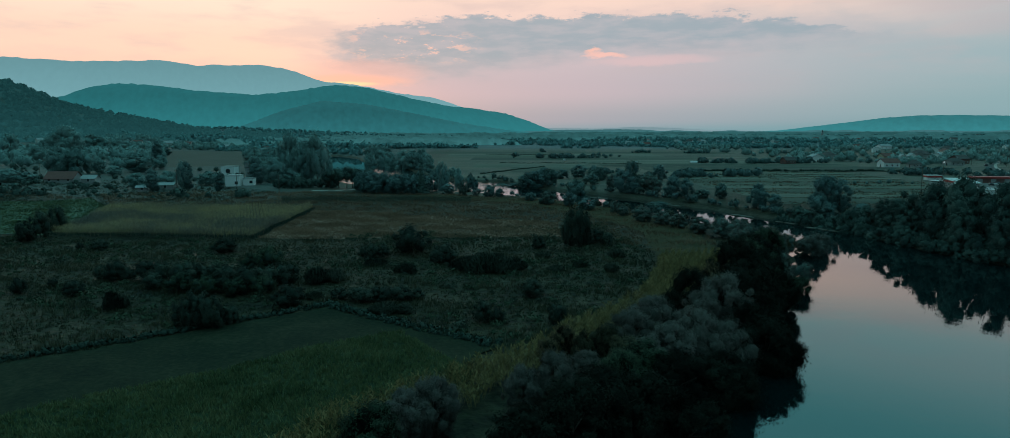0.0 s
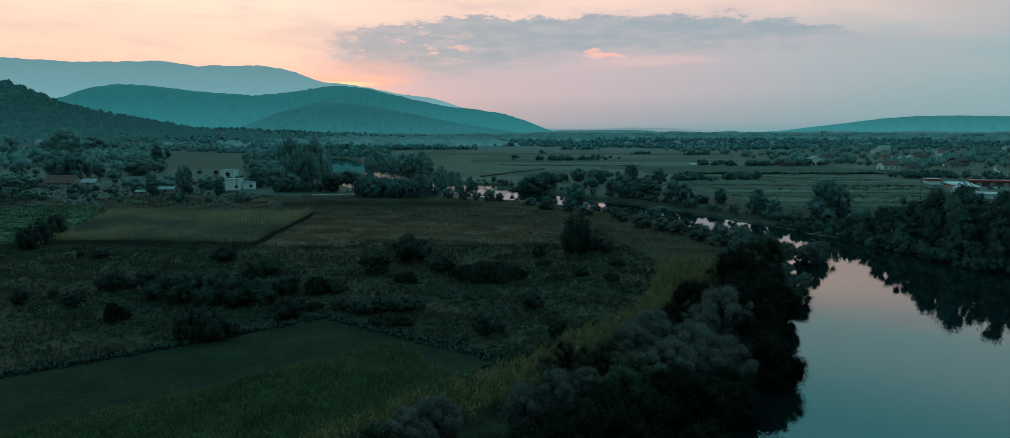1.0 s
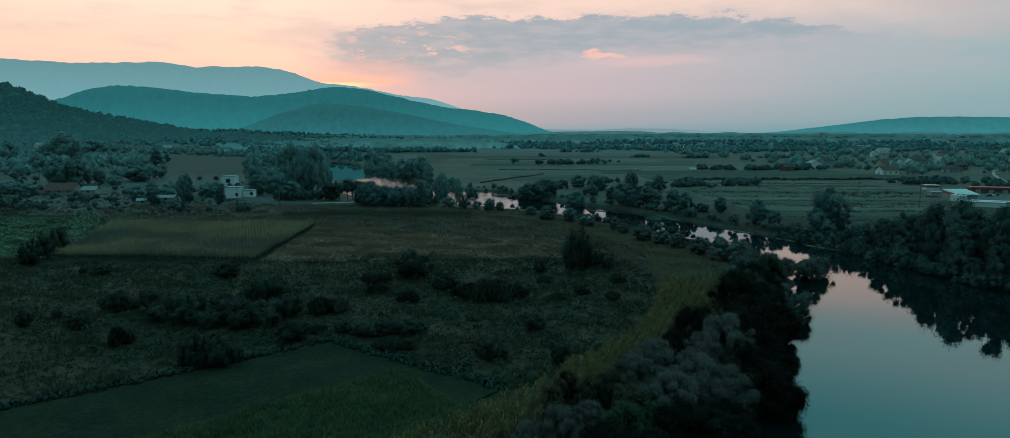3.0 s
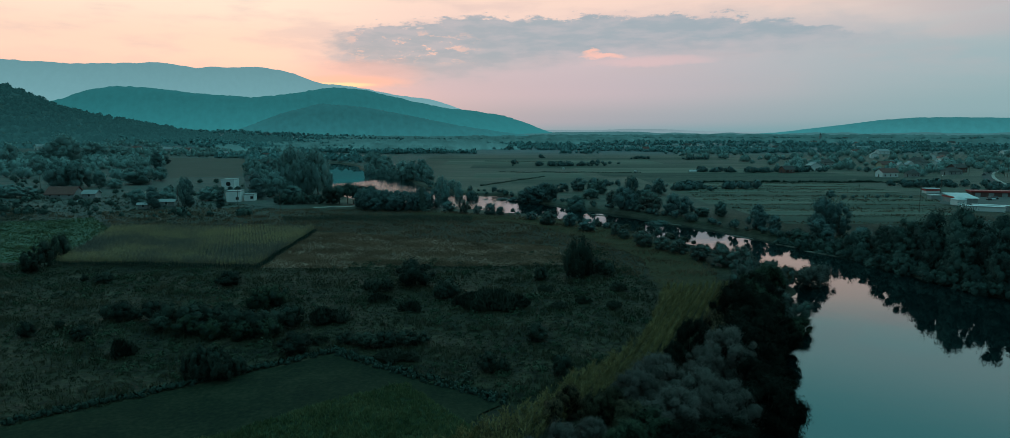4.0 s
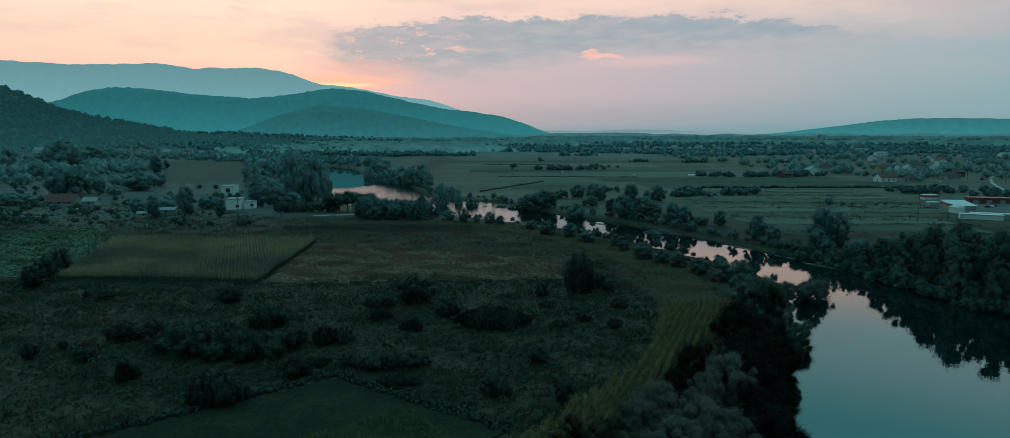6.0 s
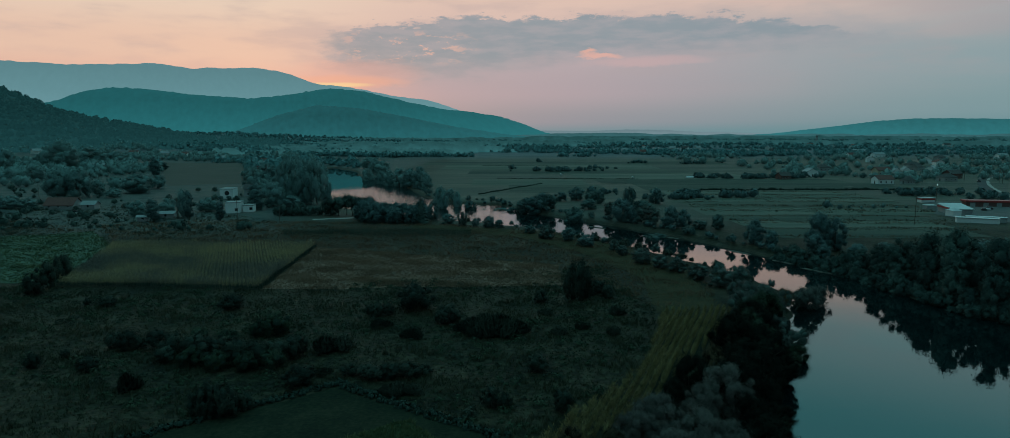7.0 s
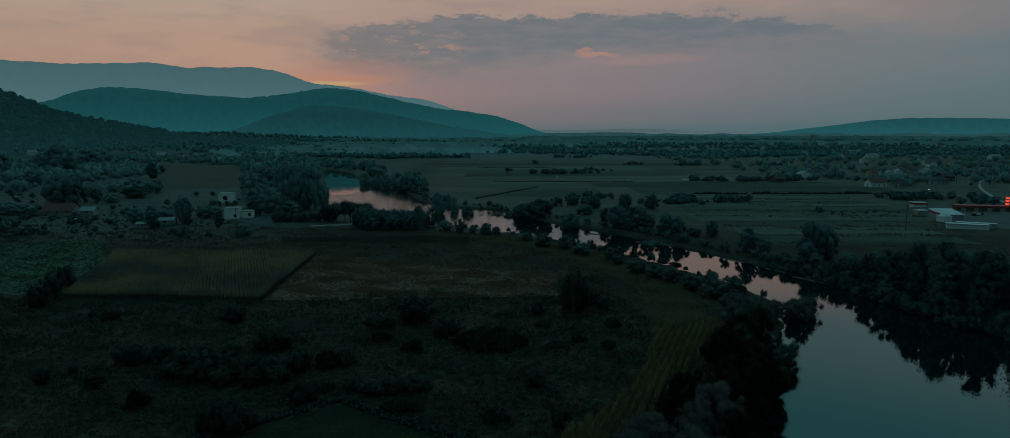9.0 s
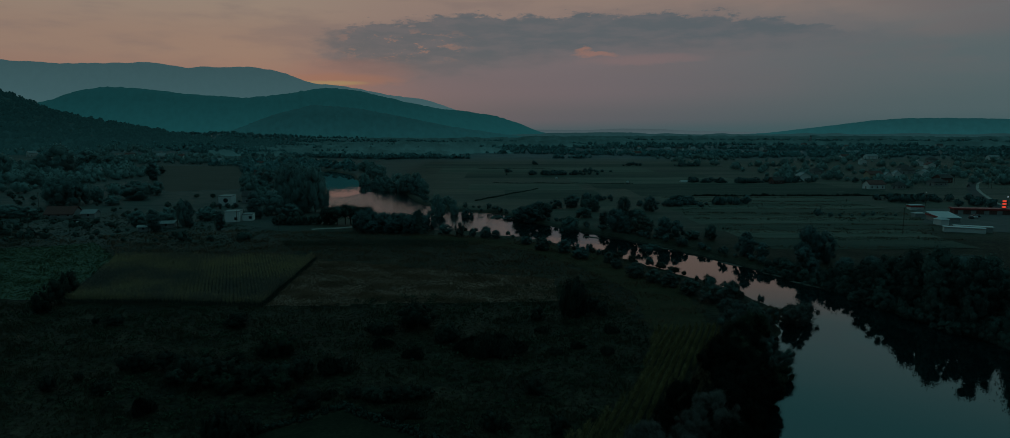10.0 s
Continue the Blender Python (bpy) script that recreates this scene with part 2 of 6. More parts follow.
LEAF_EAST = mat("tall_dark_leaves", [(0.022, 0.042, 0.039), (0.051, 0.088, 0.076), (0.085, 0.136, 0.118)], 1.8, 0.75, island=True, through_light=0.03, spec=0.15)
# Willow crown filler, darker than the leaves to paint the inner shade.
WILLOW_CORE = mat("willow_core", [(0.052, 0.051, 0.045), (0.076, 0.074, 0.066)], 0.8, 0.9, 0.1, spec=0.05)
# Distance haze is put into the base colour: paler and bluer than real leaves.
LEAF_FAR = mat("hazed_woodland_leaves", [(0.130, 0.225, 0.215), (0.170, 0.281, 0.269), (0.218, 0.338, 0.318)], 3.0, 0.7, island=True, spec=0.3, through_light=0.2)
DULLWALL = mat("weathered_render", [(0.575, 0.575, 0.546), (0.776, 0.776, 0.733)], 3.0, 0.85, 0.01)
DULLSHEET = mat("weathered_sheet", [(0.22, 0.25, 0.25), (0.32, 0.35, 0.35)], 4.0, 0.6, 0.01)
BANKMUD = mat("bank_mud", [(0.05, 0.048, 0.04), (0.13, 0.12, 0.10)], 2.0, 0.8, 0.05)
LUSHBLADE = mat("lush_blades", [(0.032, 0.055, 0.025), (0.089, 0.122, 0.056), (0.163, 0.177, 0.089)], 6.0, 0.75, island=True, through_light=0.15, spec=0.12)
DRYGRASS = mat("dry_grass_blades", [(0.086, 0.062, 0.041), (0.209, 0.132, 0.090), (0.309, 0.200, 0.139)], 10.0, 0.7, island=True, through_light=0.15, spec=0.1)
# Near-black crown filler: the shade inside a crown, put into the colour.
CROWN_SHADE = mat("inner_twigs", [(0.006, 0.008, 0.006), (0.012, 0.014, 0.011)], 0.6, 0.95, 0.1, spec=0.03)
STRAW = mat("straw_strip", [(0.081, 0.105, 0.085), (0.120, 0.137, 0.112), (0.168, 0.169, 0.137)], 40.0, 0.85, 0.2, 0.6, fine=0.35, stretch=(0.12, 1, 1), spec=0.05, tight=0.2)
BARE = mat("bare_soil_field", [(0.092, 0.088, 0.076), (0.116, 0.106, 0.091)], 30.0, 0.9, 0.1, 0.6, fine=0.3, spec=0.05, tight=0.5)
OLIVE = mat("olive_strip", [(0.048, 0.069, 0.058), (0.075, 0.092, 0.075), (0.104, 0.114, 0.092)], 40.0, 0.85, 0.2, 0.6, fine=0.35, stretch=(0.12, 1, 1), spec=0.05, tight=0.2)
HEDGE = mat("hedge_leaves", [(0.020, 0.037, 0.031), (0.044, 0.073, 0.059)], 6.0, 0.8, island=True, spec=0.1)
CORNFIELD = mat("dull_corn", [(0.109, 0.116, 0.109), (0.155, 0.150, 0.130), (0.212, 0.186, 0.151), (0.463, 0.354, 0.189)], 30.0, 0.7, island=True, through_light=0.2, spec=0.2, fine=0.2, tight=0.34)
REED = mat("tall_weeds", [(0.036, 0.053, 0.038), (0.078, 0.092, 0.070)], 2.0, 0.8, island=True, through_light=0.15)
GRASS = mat("grass_blades", [(0.030, 0.039, 0.025), (0.065, 0.069, 0.042), (0.127, 0.107, 0.072)], 8.0, 0.7, island=True, through_light=0.15, spec=0.15)
BARK = mat("bark", [(0.05, 0.042, 0.034), (0.10, 0.09, 0.075)], 0.5, 0.9, 0.03)
WHITEWALL = mat("white_render", [(0.762, 0.783, 0.772), (0.865, 0.875, 0.855)], 3.0, 0.8, 0.01)
GREYWALL = mat("grey_render", [(0.30, 0.31, 0.31), (0.42, 0.42, 0.41)], 3.0, 0.85, 0.01)
REDWALL = mat("red_brown_render", [(0.16, 0.085, 0.075), (0.22, 0.11, 0.095)], 3.0, 0.85, 0.01)
OCHREWALL = mat("ochre_render", [(0.42, 0.36, 0.27), (0.52, 0.45, 0.34)], 3.0, 0.85, 0.01)
REDROOF = mat("clay_tile_roof", [(0.13, 0.062, 0.055), (0.20, 0.088, 0.075)], 1.2, 0.85, 0.05, stretch=(1, 1, 3))
DARKROOF = mat("dark_tile_roof", [(0.055, 0.05, 0.05), (0.10, 0.09, 0.085)], 1.2, 0.8, 0.05)
SHEET = mat("pale_metal_sheet", [(0.50, 0.53, 0.54), (0.66, 0.68, 0.68)], 4.0, 0.5, 0.01, metal=0.2)
REDSHEET = mat("red_painted_sheet", [(0.40, 0.05, 0.05), (0.50, 0.08, 0.07)], 3.0, 0.5)
GLASSDARK = mat("window_glass", [(0.02, 0.025, 0.03), (0.03, 0.035, 0.04)], 2.0, 0.08, spec=0.6)
WOODPOLE = mat("weathered_wood", [(0.12, 0.10, 0.085), (0.20, 0.175, 0.15)], 0.4, 0.9, 0.01)
ASPHALT = mat("asphalt", [(0.045, 0.046, 0.048), (0.065, 0.065, 0.066)], 6.0, 0.85, 0.01)
CONCRETE = mat("concrete_yard", [(0.090, 0.090, 0.087), (0.135, 0.133, 0.128)], 5.0, 0.9, 0.01)
GRAVEL = mat("pale_gravel", [(0.30, 0.28, 0.25), (0.42, 0.40, 0.36)], 1.5, 0.95, 0.03)
CARWHITE = mat("white_car_paint", [(0.70, 0.71, 0.72), (0.75, 0.76, 0.76)], 2.0, 0.3)
CARDARK = mat("dark_car_paint", [(0.03, 0.03, 0.035), (0.05, 0.05, 0.055)], 2.0, 0.3)
RUBBER = mat("black_rubber", [(0.015, 0.015, 0.015), (0.03, 0.03, 0.03)], 0.5, 0.9)
# Far tree belts, with teal distance haze put into the leaf colour.
WOODFAR = mat("hazed_far_woodland", [(0.099, 0.230, 0.234), (0.124, 0.269, 0.272), (0.146, 0.300, 0.302)], 12.0, 0.7, island=True, spec=0.3, through_light=0.22)


def lamp_mat(name, colour, strength):
    m = bpy.data.materials.new(name)
    m.use_nodes = True
    b = m.node_tree.nodes["Principled BSDF"]
    b.inputs["Base Color"].default_value = (*colour, 1)
    b.inputs["Emission Color"].default_value = (*colour, 1)
    b.inputs["Emission Strength"].default_value = strength
    return m


LAMPWHITE = lamp_mat("lit_white_lamp", (0.8, 0.9, 1.0), 4.0)
LAMPRED = lamp_mat("lit_red_sign", (1.0, 0.08, 0.04), 2.5)


def water_mat():
    m = bpy.data.materials.new("river_water")
    m.use_nodes = True
    N, L = m.node_tree.nodes, m.node_tree.links
    N.remove(N["Principled BSDF"])
    body, gloss, sh, fr = N.new("ShaderNodeBsdfDiffuse"), N.new("ShaderNodeBsdfGlossy"), N.new("ShaderNodeMixShader"), N.new("ShaderNodeFresnel")
    body.inputs[0].default_value = (0.002, 0.010, 0.011, 1)
    gloss.inputs["Color"].default_value, gloss.inputs["Roughness"].default_value = (0.96, 0.97, 0.98, 1), 0.015
    fr.inputs[0].default_value = 2.3
    place, n1, n2, add, bump = N.new("ShaderNodeTexCoord"), N.new("ShaderNodeTexNoise"), N.new("ShaderNodeTexNoise"), N.new("ShaderNodeMath"), N.new("ShaderNodeBump")
    for n, s, d in ((n1, 0.7, 3.0), (n2, 0.09, 2.0)):
        n.inputs["Scale"].default_value, n.inputs["Detail"].default_value = s, d
        L.new(place.outputs["Object"], n.inputs["Vector"])
    add.operation = "MULTIPLY_ADD"
    L.new(n2.outputs[0], add.inputs[0])
    add.inputs[1].default_value = 3.0
    L.new(n1.outputs[0], add.inputs[2])
    # riffles where the stream runs shallow past the spit
    sep, near_, far_, n3, mask, riff = N.new("ShaderNodeSeparateXYZ"), N.new("ShaderNodeMapRange"), N.new("ShaderNodeMapRange"), N.new("ShaderNodeTexNoise"), N.new("ShaderNodeMath"), N.new("ShaderNodeMath")
    L.new(place.outputs["Object"], sep.inputs[0])
    reach, upstream = N.new("ShaderNodeMapRange"), N.new("ShaderNodeMath")
    for r, a, b in ((near_, 8.0, -8.0), (far_, 420.0, 380.0), (reach, -100.0, -86.0)):
        r.inputs[1].default_value, r.inputs[2].default_value = a, b
    reach.inputs[4].default_value = -58.0
    L.new(sep.outputs[0], near_.inputs[0])
    L.new(sep.outputs[0], reach.inputs[0])
    L.new(sep.outputs[1], upstream.inputs[0])
    L.new(reach.outputs[0], upstream.inputs[1])
    L.new(upstream.outputs[0], far_.inputs[0])
    n3.inputs["Scale"].default_value, n3.inputs["Detail"].default_value = 1.3, 3.0
    L.new(place.outputs["Object"], n3.inputs["Vector"])
    mask.operation, riff.operation = "MULTIPLY", "MULTIPLY"
    L.new(near_.outputs[0], mask.inputs[0])
    L.new(far_.outputs[0], mask.inputs[1])
    L.new(mask.outputs[0], riff.inputs[0])
    riff.inputs[1].default_value = 16.0
    both = N.new("ShaderNodeMath")
    both.operation = "MULTIPLY_ADD"
    L.new(riff.outputs[0], both.inputs[0])
    L.new(n3.outputs[0], both.inputs[1])
    L.new(add.outputs[0], both.inputs[2])
    L.new(both.outputs[0], bump.inputs["Height"])
    bump.inputs["Strength"].default_value, bump.inputs["Distance"].default_value = 1.0, 0.006
    L.new(bump.outputs[0], gloss.inputs["Normal"])
    L.new(fr.outputs[0], sh.inputs[0])
    L.new(body.outputs[0], sh.inputs[1])
    L.new(gloss.outputs[0], sh.inputs[2])
    L.new(sh.outputs[0], N["Material Output"].inputs[0])
    return m


WATER = water_mat()


# ---- building blocks ----
def mesh_of(name, verts, faces, material, smooth=False):
    me = bpy.data.meshes.new(name)
    verts = np.asarray(verts, dtype=np.float32)
    faces = np.asarray(faces, dtype=np.int32)
    k = faces.shape[1]
    me.vertices.add(len(verts))
    me.vertices.foreach_set("co", verts.ravel())
    me.loops.add(faces.size)
    me.loops.foreach_set("vertex_index", faces.ravel())
    me.polygons.add(len(faces))
    me.polygons.foreach_set("loop_start", np.arange(0, faces.size, k, dtype=np.int32))
    me.polygons.foreach_set("use_smooth", np.full(len(faces), smooth))
    me.update(calc_edges=True)
    me.validate()
    me.materials.append(material)
    return me


def soften(me, normals):
    """Leaf sprays shade with the roundness of the clump that they belong to."""
    n = np.asarray(normals, float)
    n = n / (np.linalg.norm(n, axis=1, keepdims=True) + 1e-9)
    me.polygons.foreach_set("use_smooth", np.ones(len(me.polygons), bool))
    me.normals_split_custom_set_from_vertices(n.tolist())
    return me


def part(name, bm, material, parent, label=""):
    me = bpy.data.meshes.new(name)
    bm.to_mesh(me)
    bm.free()
    me.materials.append(material)
    ob = new(name, me)
    ob.parent = parent
    return tagged(ob, label) if label else ob


def part_of(name, me, parent, label=""):
    ob = new(name, me)
    ob.parent = parent
    return tagged(ob, label) if label else ob


def box(bm, x0, x1, y0, y1, z0, z1, bevel=0.0):
    r = bmesh.ops.create_cube(bm, size=1.0, matrix=Matrix.LocRotScale(((x0 + x1) / 2, (y0 + y1) / 2, (z0 + z1) / 2), None, (x1 - x0, y1 - y0, z1 - z0)))
    if bevel:
        bmesh.ops.bevel(bm, geom=list({e for v in r["verts"] for e in v.link_edges}), offset=bevel, segments=1, affect="EDGES")
    return bm


def boxed(*args, bevel=0.0):
    return box(bmesh.new(), *args, bevel=bevel)


def tube(bm, a, b, r0, r1, seg=7):
    """A tapered limb from a to b."""
    a, b = Vector(a), Vector(b)
    m = Matrix.Translation((a + b) / 2) @ (b - a).to_track_quat("Z", "Y").to_matrix().to_4x4()
    bmesh.ops.create_cone(bm, cap_ends=True, segments=seg, radius1=r0, radius2=r1, depth=(b - a).length, matrix=m)
    return bm


def ease(v, a, b):
    s = np.clip((np.asarray(v, float) - a) / (b - a), 0, 1)
    return s * s * (3 - 2 * s)


# ---- the river's two banks, from downstream to upstream ----
WATER_Z = -1.5
INNER = [(-140, -260), (-60, -60), (-25, 0), (5, 40), (17, 58), (28, 75), (41, 97), (53, 118), (61, 135), (64, 148), (60, 163), (54, 177), (46, 193), (38, 208), (27, 225),
         (13, 243), (-4, 257), (-24, 266), (-50, 288), (-75, 312), (-95, 338), (-122, 440), (-152, 555), (-190, 700), (-330, 800)]
OUTER = [(-300, 800), (-185, 700), (-146, 636), (-127, 572), (-107, 528), (-84, 483), (-62, 429), (-44, 367), (-28, 342), (-2, 328), (14, 294), (31, 271), (47, 249), (58, 232), (72, 205), (80, 186), (86, 170), (90, 155), (92, 140),
         (95, 127), (103, 112), (117, 90), (135, 60), (150, 0), (165, -150), (150, -260)]
RIVER = np.array(INNER + OUTER, float)


def shore(x, y):
    """Signed distance to the water's edge, more than 0 on land."""
    x, y = np.broadcast_arrays(np.asarray(x, float), np.asarray(y, float))
    best, inside = np.full(x.shape, 1e9), np.zeros(x.shape, bool)
    for (ax, ay), (bx, by) in zip(RIVER, np.roll(RIVER, -1, axis=0)):
        dx, dy = bx - ax, by - ay
        s = np.clip(((x - ax) * dx + (y - ay) * dy) / (dx * dx + dy * dy), 0, 1)
        best = np.minimum(best, np.hypot(x - ax - s * dx, y - ay - s * dy))
        cross = (ay > y) != (by > y)
        inside ^= cross & (x < ax + (y - ay) * dx / (dy if dy else 1e-9))
    d = np.where(inside, -best, best)
    return d + 0.9 * np.sin(x * 0.31 + y * 0.17) + 0.6 * np.sin(x * 0.11 - y * 0.43)


def land(x, y):
    """The ground's height."""
    x, y = np.asarray(x, float), np.asarray(y, float)
    d = shore(x, y)
    z = 0.10 * np.sin(x * 0.21 + 1.3 * np.sin(y * 0.09)) + 0.08 * np.sin(y * 0.33 + x * 0.12) + 0.05 * np.sin(x * 0.9 + y * 0.7)
    z = z * ease(np.hypot(x, y), 1500, 300)
    z = z + ease(y, 500, 1100) * 0.04 * np.clip(-x - 330 + 12 * np.sin(y * 0.013), 0, 500)
    z = z + 3.0 * ease(-x, 170, 320) * ease(y, 120, 330)
    z = z + 14.0 * ease(np.hypot(x, y), 900, 2600)
    return np.minimum(z, np.where(d > 0, WATER_Z - 0.05 + 0.55 * d, np.maximum(WATER_Z - 0.05 + 0.5 * d, -4.0)))


def spread(lo, a, b, hi, step, grow):
    """Coordinates that lie close between a and b and ever wider outside."""
    mid = list(np.arange(a, b, step))
    left, right, s = [], [], step
    while (left[-1] if left else a) > lo:
        s = min(s * grow, 160)
        left.append((left[-1] if left else a) - s)
    s = step
    while (right[-1] if right else mid[-1]) < hi:
        s = min(s * grow, 160)
        right.append((right[-1] if right else mid[-1]) + s)
    return np.array(left[::-1] + mid + right)


def sheet(name, xs, ys, height_of, material, label, keep=None):
    gx, gy = np.meshgrid(xs, ys)
    verts = np.stack([gx, gy, height_of(gx, gy)], -1).reshape(-1, 3)
    n = len(xs)
    i = (np.arange(len(ys) - 1)[:, None] * n + np.arange(n - 1)[None]).ravel()
    faces = np.stack([i, i + 1, i + n + 1, i + n], -1)
    if keep is not None:
        c = verts[faces].mean(1)
        faces = faces[keep(c[:, 0], c[:, 1])]
    return tagged(new(name, mesh_of(name, verts, faces, material, True)), label, kind="structure")


GROUND_MAT = bpy.data.materials.new("valley_floor")


def ground_material():
    """Meadow near by, strips of field on the plain, bare soil on the banks."""
    m = GROUND_MAT
    m.use_nodes = True
    N, L = m.node_tree.nodes, m.node_tree.links
    b = N["Principled BSDF"]
    b.inputs["Roughness"].default_value, b.inputs["Specular IOR Level"].default_value = 0.7, 0.5
    place, sep = N.new("ShaderNodeTexCoord"), N.new("ShaderNodeSeparateXYZ")
    L.new(place.outputs["Object"], sep.inputs[0])

    def noise_of(scale, detail, stretch):
        mp, n = N.new("ShaderNodeMapping"), N.new("ShaderNodeTexNoise")
        mp.inputs["Scale"].default_value, mp.inputs["Rotation"].default_value = stretch, (0, 0, radians(4))
        n.inputs["Scale"].default_value, n.inputs["Detail"].default_value = scale, detail
        L.new(place.outputs["Object"], mp.inputs[0])
        L.new(mp.outputs[0], n.inputs["Vector"])
        return n.outputs[0]

    def ramp_of(v, stops):
        r = N.new("ShaderNodeValToRGB")
        e = r.color_ramp.elements
        while len(e) < len(stops):
            e.new(0.5)
        for k, (p, c) in zip(e, stops):
            k.position, k.color = p, (*c, 1)
        L.new(v, r.inputs[0])
        return r.outputs[0]

    def blend(f, a, c, how="MIX"):
        n = N.new("ShaderNodeMixRGB")
        n.blend_type = how
        for i, v in enumerate((f, a, c)):
            if isinstance(v, float):
                n.inputs[i].default_value = v
            else:
                L.new(v, n.inputs[i])
        return n.outputs[0]

    def rng(v, a, c):
        n = N.new("ShaderNodeMapRange")
        n.interpolation_type = "SMOOTHSTEP"
        L.new(v, n.inputs[0])
        n.inputs[1].default_value, n.inputs[2].default_value = a, c
        return n.outputs[0]

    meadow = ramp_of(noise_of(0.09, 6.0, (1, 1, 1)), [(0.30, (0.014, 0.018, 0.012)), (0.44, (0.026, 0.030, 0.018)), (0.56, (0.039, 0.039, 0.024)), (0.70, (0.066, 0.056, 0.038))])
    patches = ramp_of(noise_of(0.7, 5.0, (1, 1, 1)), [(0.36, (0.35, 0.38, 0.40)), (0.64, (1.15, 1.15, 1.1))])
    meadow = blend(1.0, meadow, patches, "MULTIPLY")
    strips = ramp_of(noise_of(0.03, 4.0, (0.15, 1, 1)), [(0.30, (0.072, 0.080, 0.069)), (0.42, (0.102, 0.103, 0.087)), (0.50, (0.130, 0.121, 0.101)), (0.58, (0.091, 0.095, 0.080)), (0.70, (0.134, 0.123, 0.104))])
    # parcels of the plough land, long and narrow, with finer drill lines across them
    mp, cell = N.new("ShaderNodeMapping"), N.new("ShaderNodeTexVoronoi")
    mp.inputs["Scale"].default_value, mp.inputs["Rotation"].default_value = (0.0075, 0.055, 1), (0, 0, radians(-3))
    cell.inputs["Scale"].default_value, cell.inputs["Randomness"].default_value, cell.voronoi_dimensions = 1.0, 0.85, "2D"
    L.new(place.outputs["Object"], mp.inputs[0])
    L.new(mp.outputs[0], cell.inputs["Vector"])
    parcel = ramp_of(cell.outputs["Color"], [(0.10, (0.68, 0.76, 0.74)), (0.35, (0.98, 0.96, 0.94)), (0.5, (0.80, 0.88, 0.84)), (0.65, (1.14, 1.08, 1.0)), (0.9, (0.9, 0.98, 0.92))])
    drill = ramp_of(noise_of(0.16, 3.0, (0.06, 1, 1)), [(0.36, (0.82, 0.84, 0.84)), (0.62, (1.12, 1.1, 1.08))])
    strips = blend(0.8, blend(0.8, strips, parcel, "MULTIPLY"), drill, "MULTIPLY")
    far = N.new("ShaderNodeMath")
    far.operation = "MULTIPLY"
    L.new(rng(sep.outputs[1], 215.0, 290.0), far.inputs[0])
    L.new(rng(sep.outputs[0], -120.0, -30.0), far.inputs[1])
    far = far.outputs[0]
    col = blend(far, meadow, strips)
    # Far woodland floor, its colour paled and blued to stand in for haze.
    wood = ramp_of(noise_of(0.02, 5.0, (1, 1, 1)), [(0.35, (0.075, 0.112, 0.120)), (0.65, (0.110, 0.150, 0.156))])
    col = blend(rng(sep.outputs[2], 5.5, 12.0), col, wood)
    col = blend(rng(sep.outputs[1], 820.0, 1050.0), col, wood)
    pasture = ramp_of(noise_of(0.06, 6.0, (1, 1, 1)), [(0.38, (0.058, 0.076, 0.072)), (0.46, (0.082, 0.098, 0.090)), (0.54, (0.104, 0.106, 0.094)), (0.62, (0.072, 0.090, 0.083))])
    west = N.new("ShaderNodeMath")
    west.operation = "MULTIPLY"
    L.new(rng(sep.outputs[1], 205.0, 250.0), west.inputs[0])
    L.new(rng(sep.outputs[0], -70.0, -110.0), west.inputs[1])
    edge = N.new("ShaderNodeMath")
    edge.operation = "MULTIPLY"
    L.new(west.outputs[0], edge.inputs[0])
    L.new(rng(sep.outputs[1], 1050.0, 820.0), edge.inputs[1])
    col = blend(edge.outputs[0], col, pasture)
    soil = ramp_of(noise_of(0.5, 4.0, (1, 1, 1)), [(0.3, (0.030, 0.032, 0.022)), (0.7, (0.07, 0.06, 0.045))])
    col = blend(rng(sep.outputs[2], -0.35, -0.9), col, soil)
    L.new(col, b.inputs["Base Color"])
    shine = N.new("ShaderNodeMapRange")
    near_part = N.new("ShaderNodeMath")
    near_part.operation = "MULTIPLY"
    L.new(far, near_part.inputs[0])
    L.new(rng(sep.outputs[1], 1050.0, 820.0), near_part.inputs[1])
    L.new(near_part.outputs[0], shine.inputs[0])
    shine.inputs[3].default_value, shine.inputs[4].default_value = 0.08, 0.08
    L.new(shine.outputs[0], b.inputs["Specular IOR Level"])
    bump, bn = N.new("ShaderNodeBump"), noise_of(1.1, 6.0, (1, 1, 1))
    bump.inputs["Distance"].default_value, bump.inputs["Strength"].default_value = 0.5, 0.9
    L.new(bn, bump.inputs["Height"])
    L.new(bump.outputs[0], b.inputs["Normal"])


ground_material()
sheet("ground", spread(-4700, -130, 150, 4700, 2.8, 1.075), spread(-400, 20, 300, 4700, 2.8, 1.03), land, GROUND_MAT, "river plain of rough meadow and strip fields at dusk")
water = sheet("water", np.array([-400.0, -150, 0, 100, 260]), np.array([-300.0, 0, 150, 300, 500, 700, 900]), lambda x, y: np.full(np.shape(x), WATER_Z), WATER, "calm dark river mirroring the evening sky")


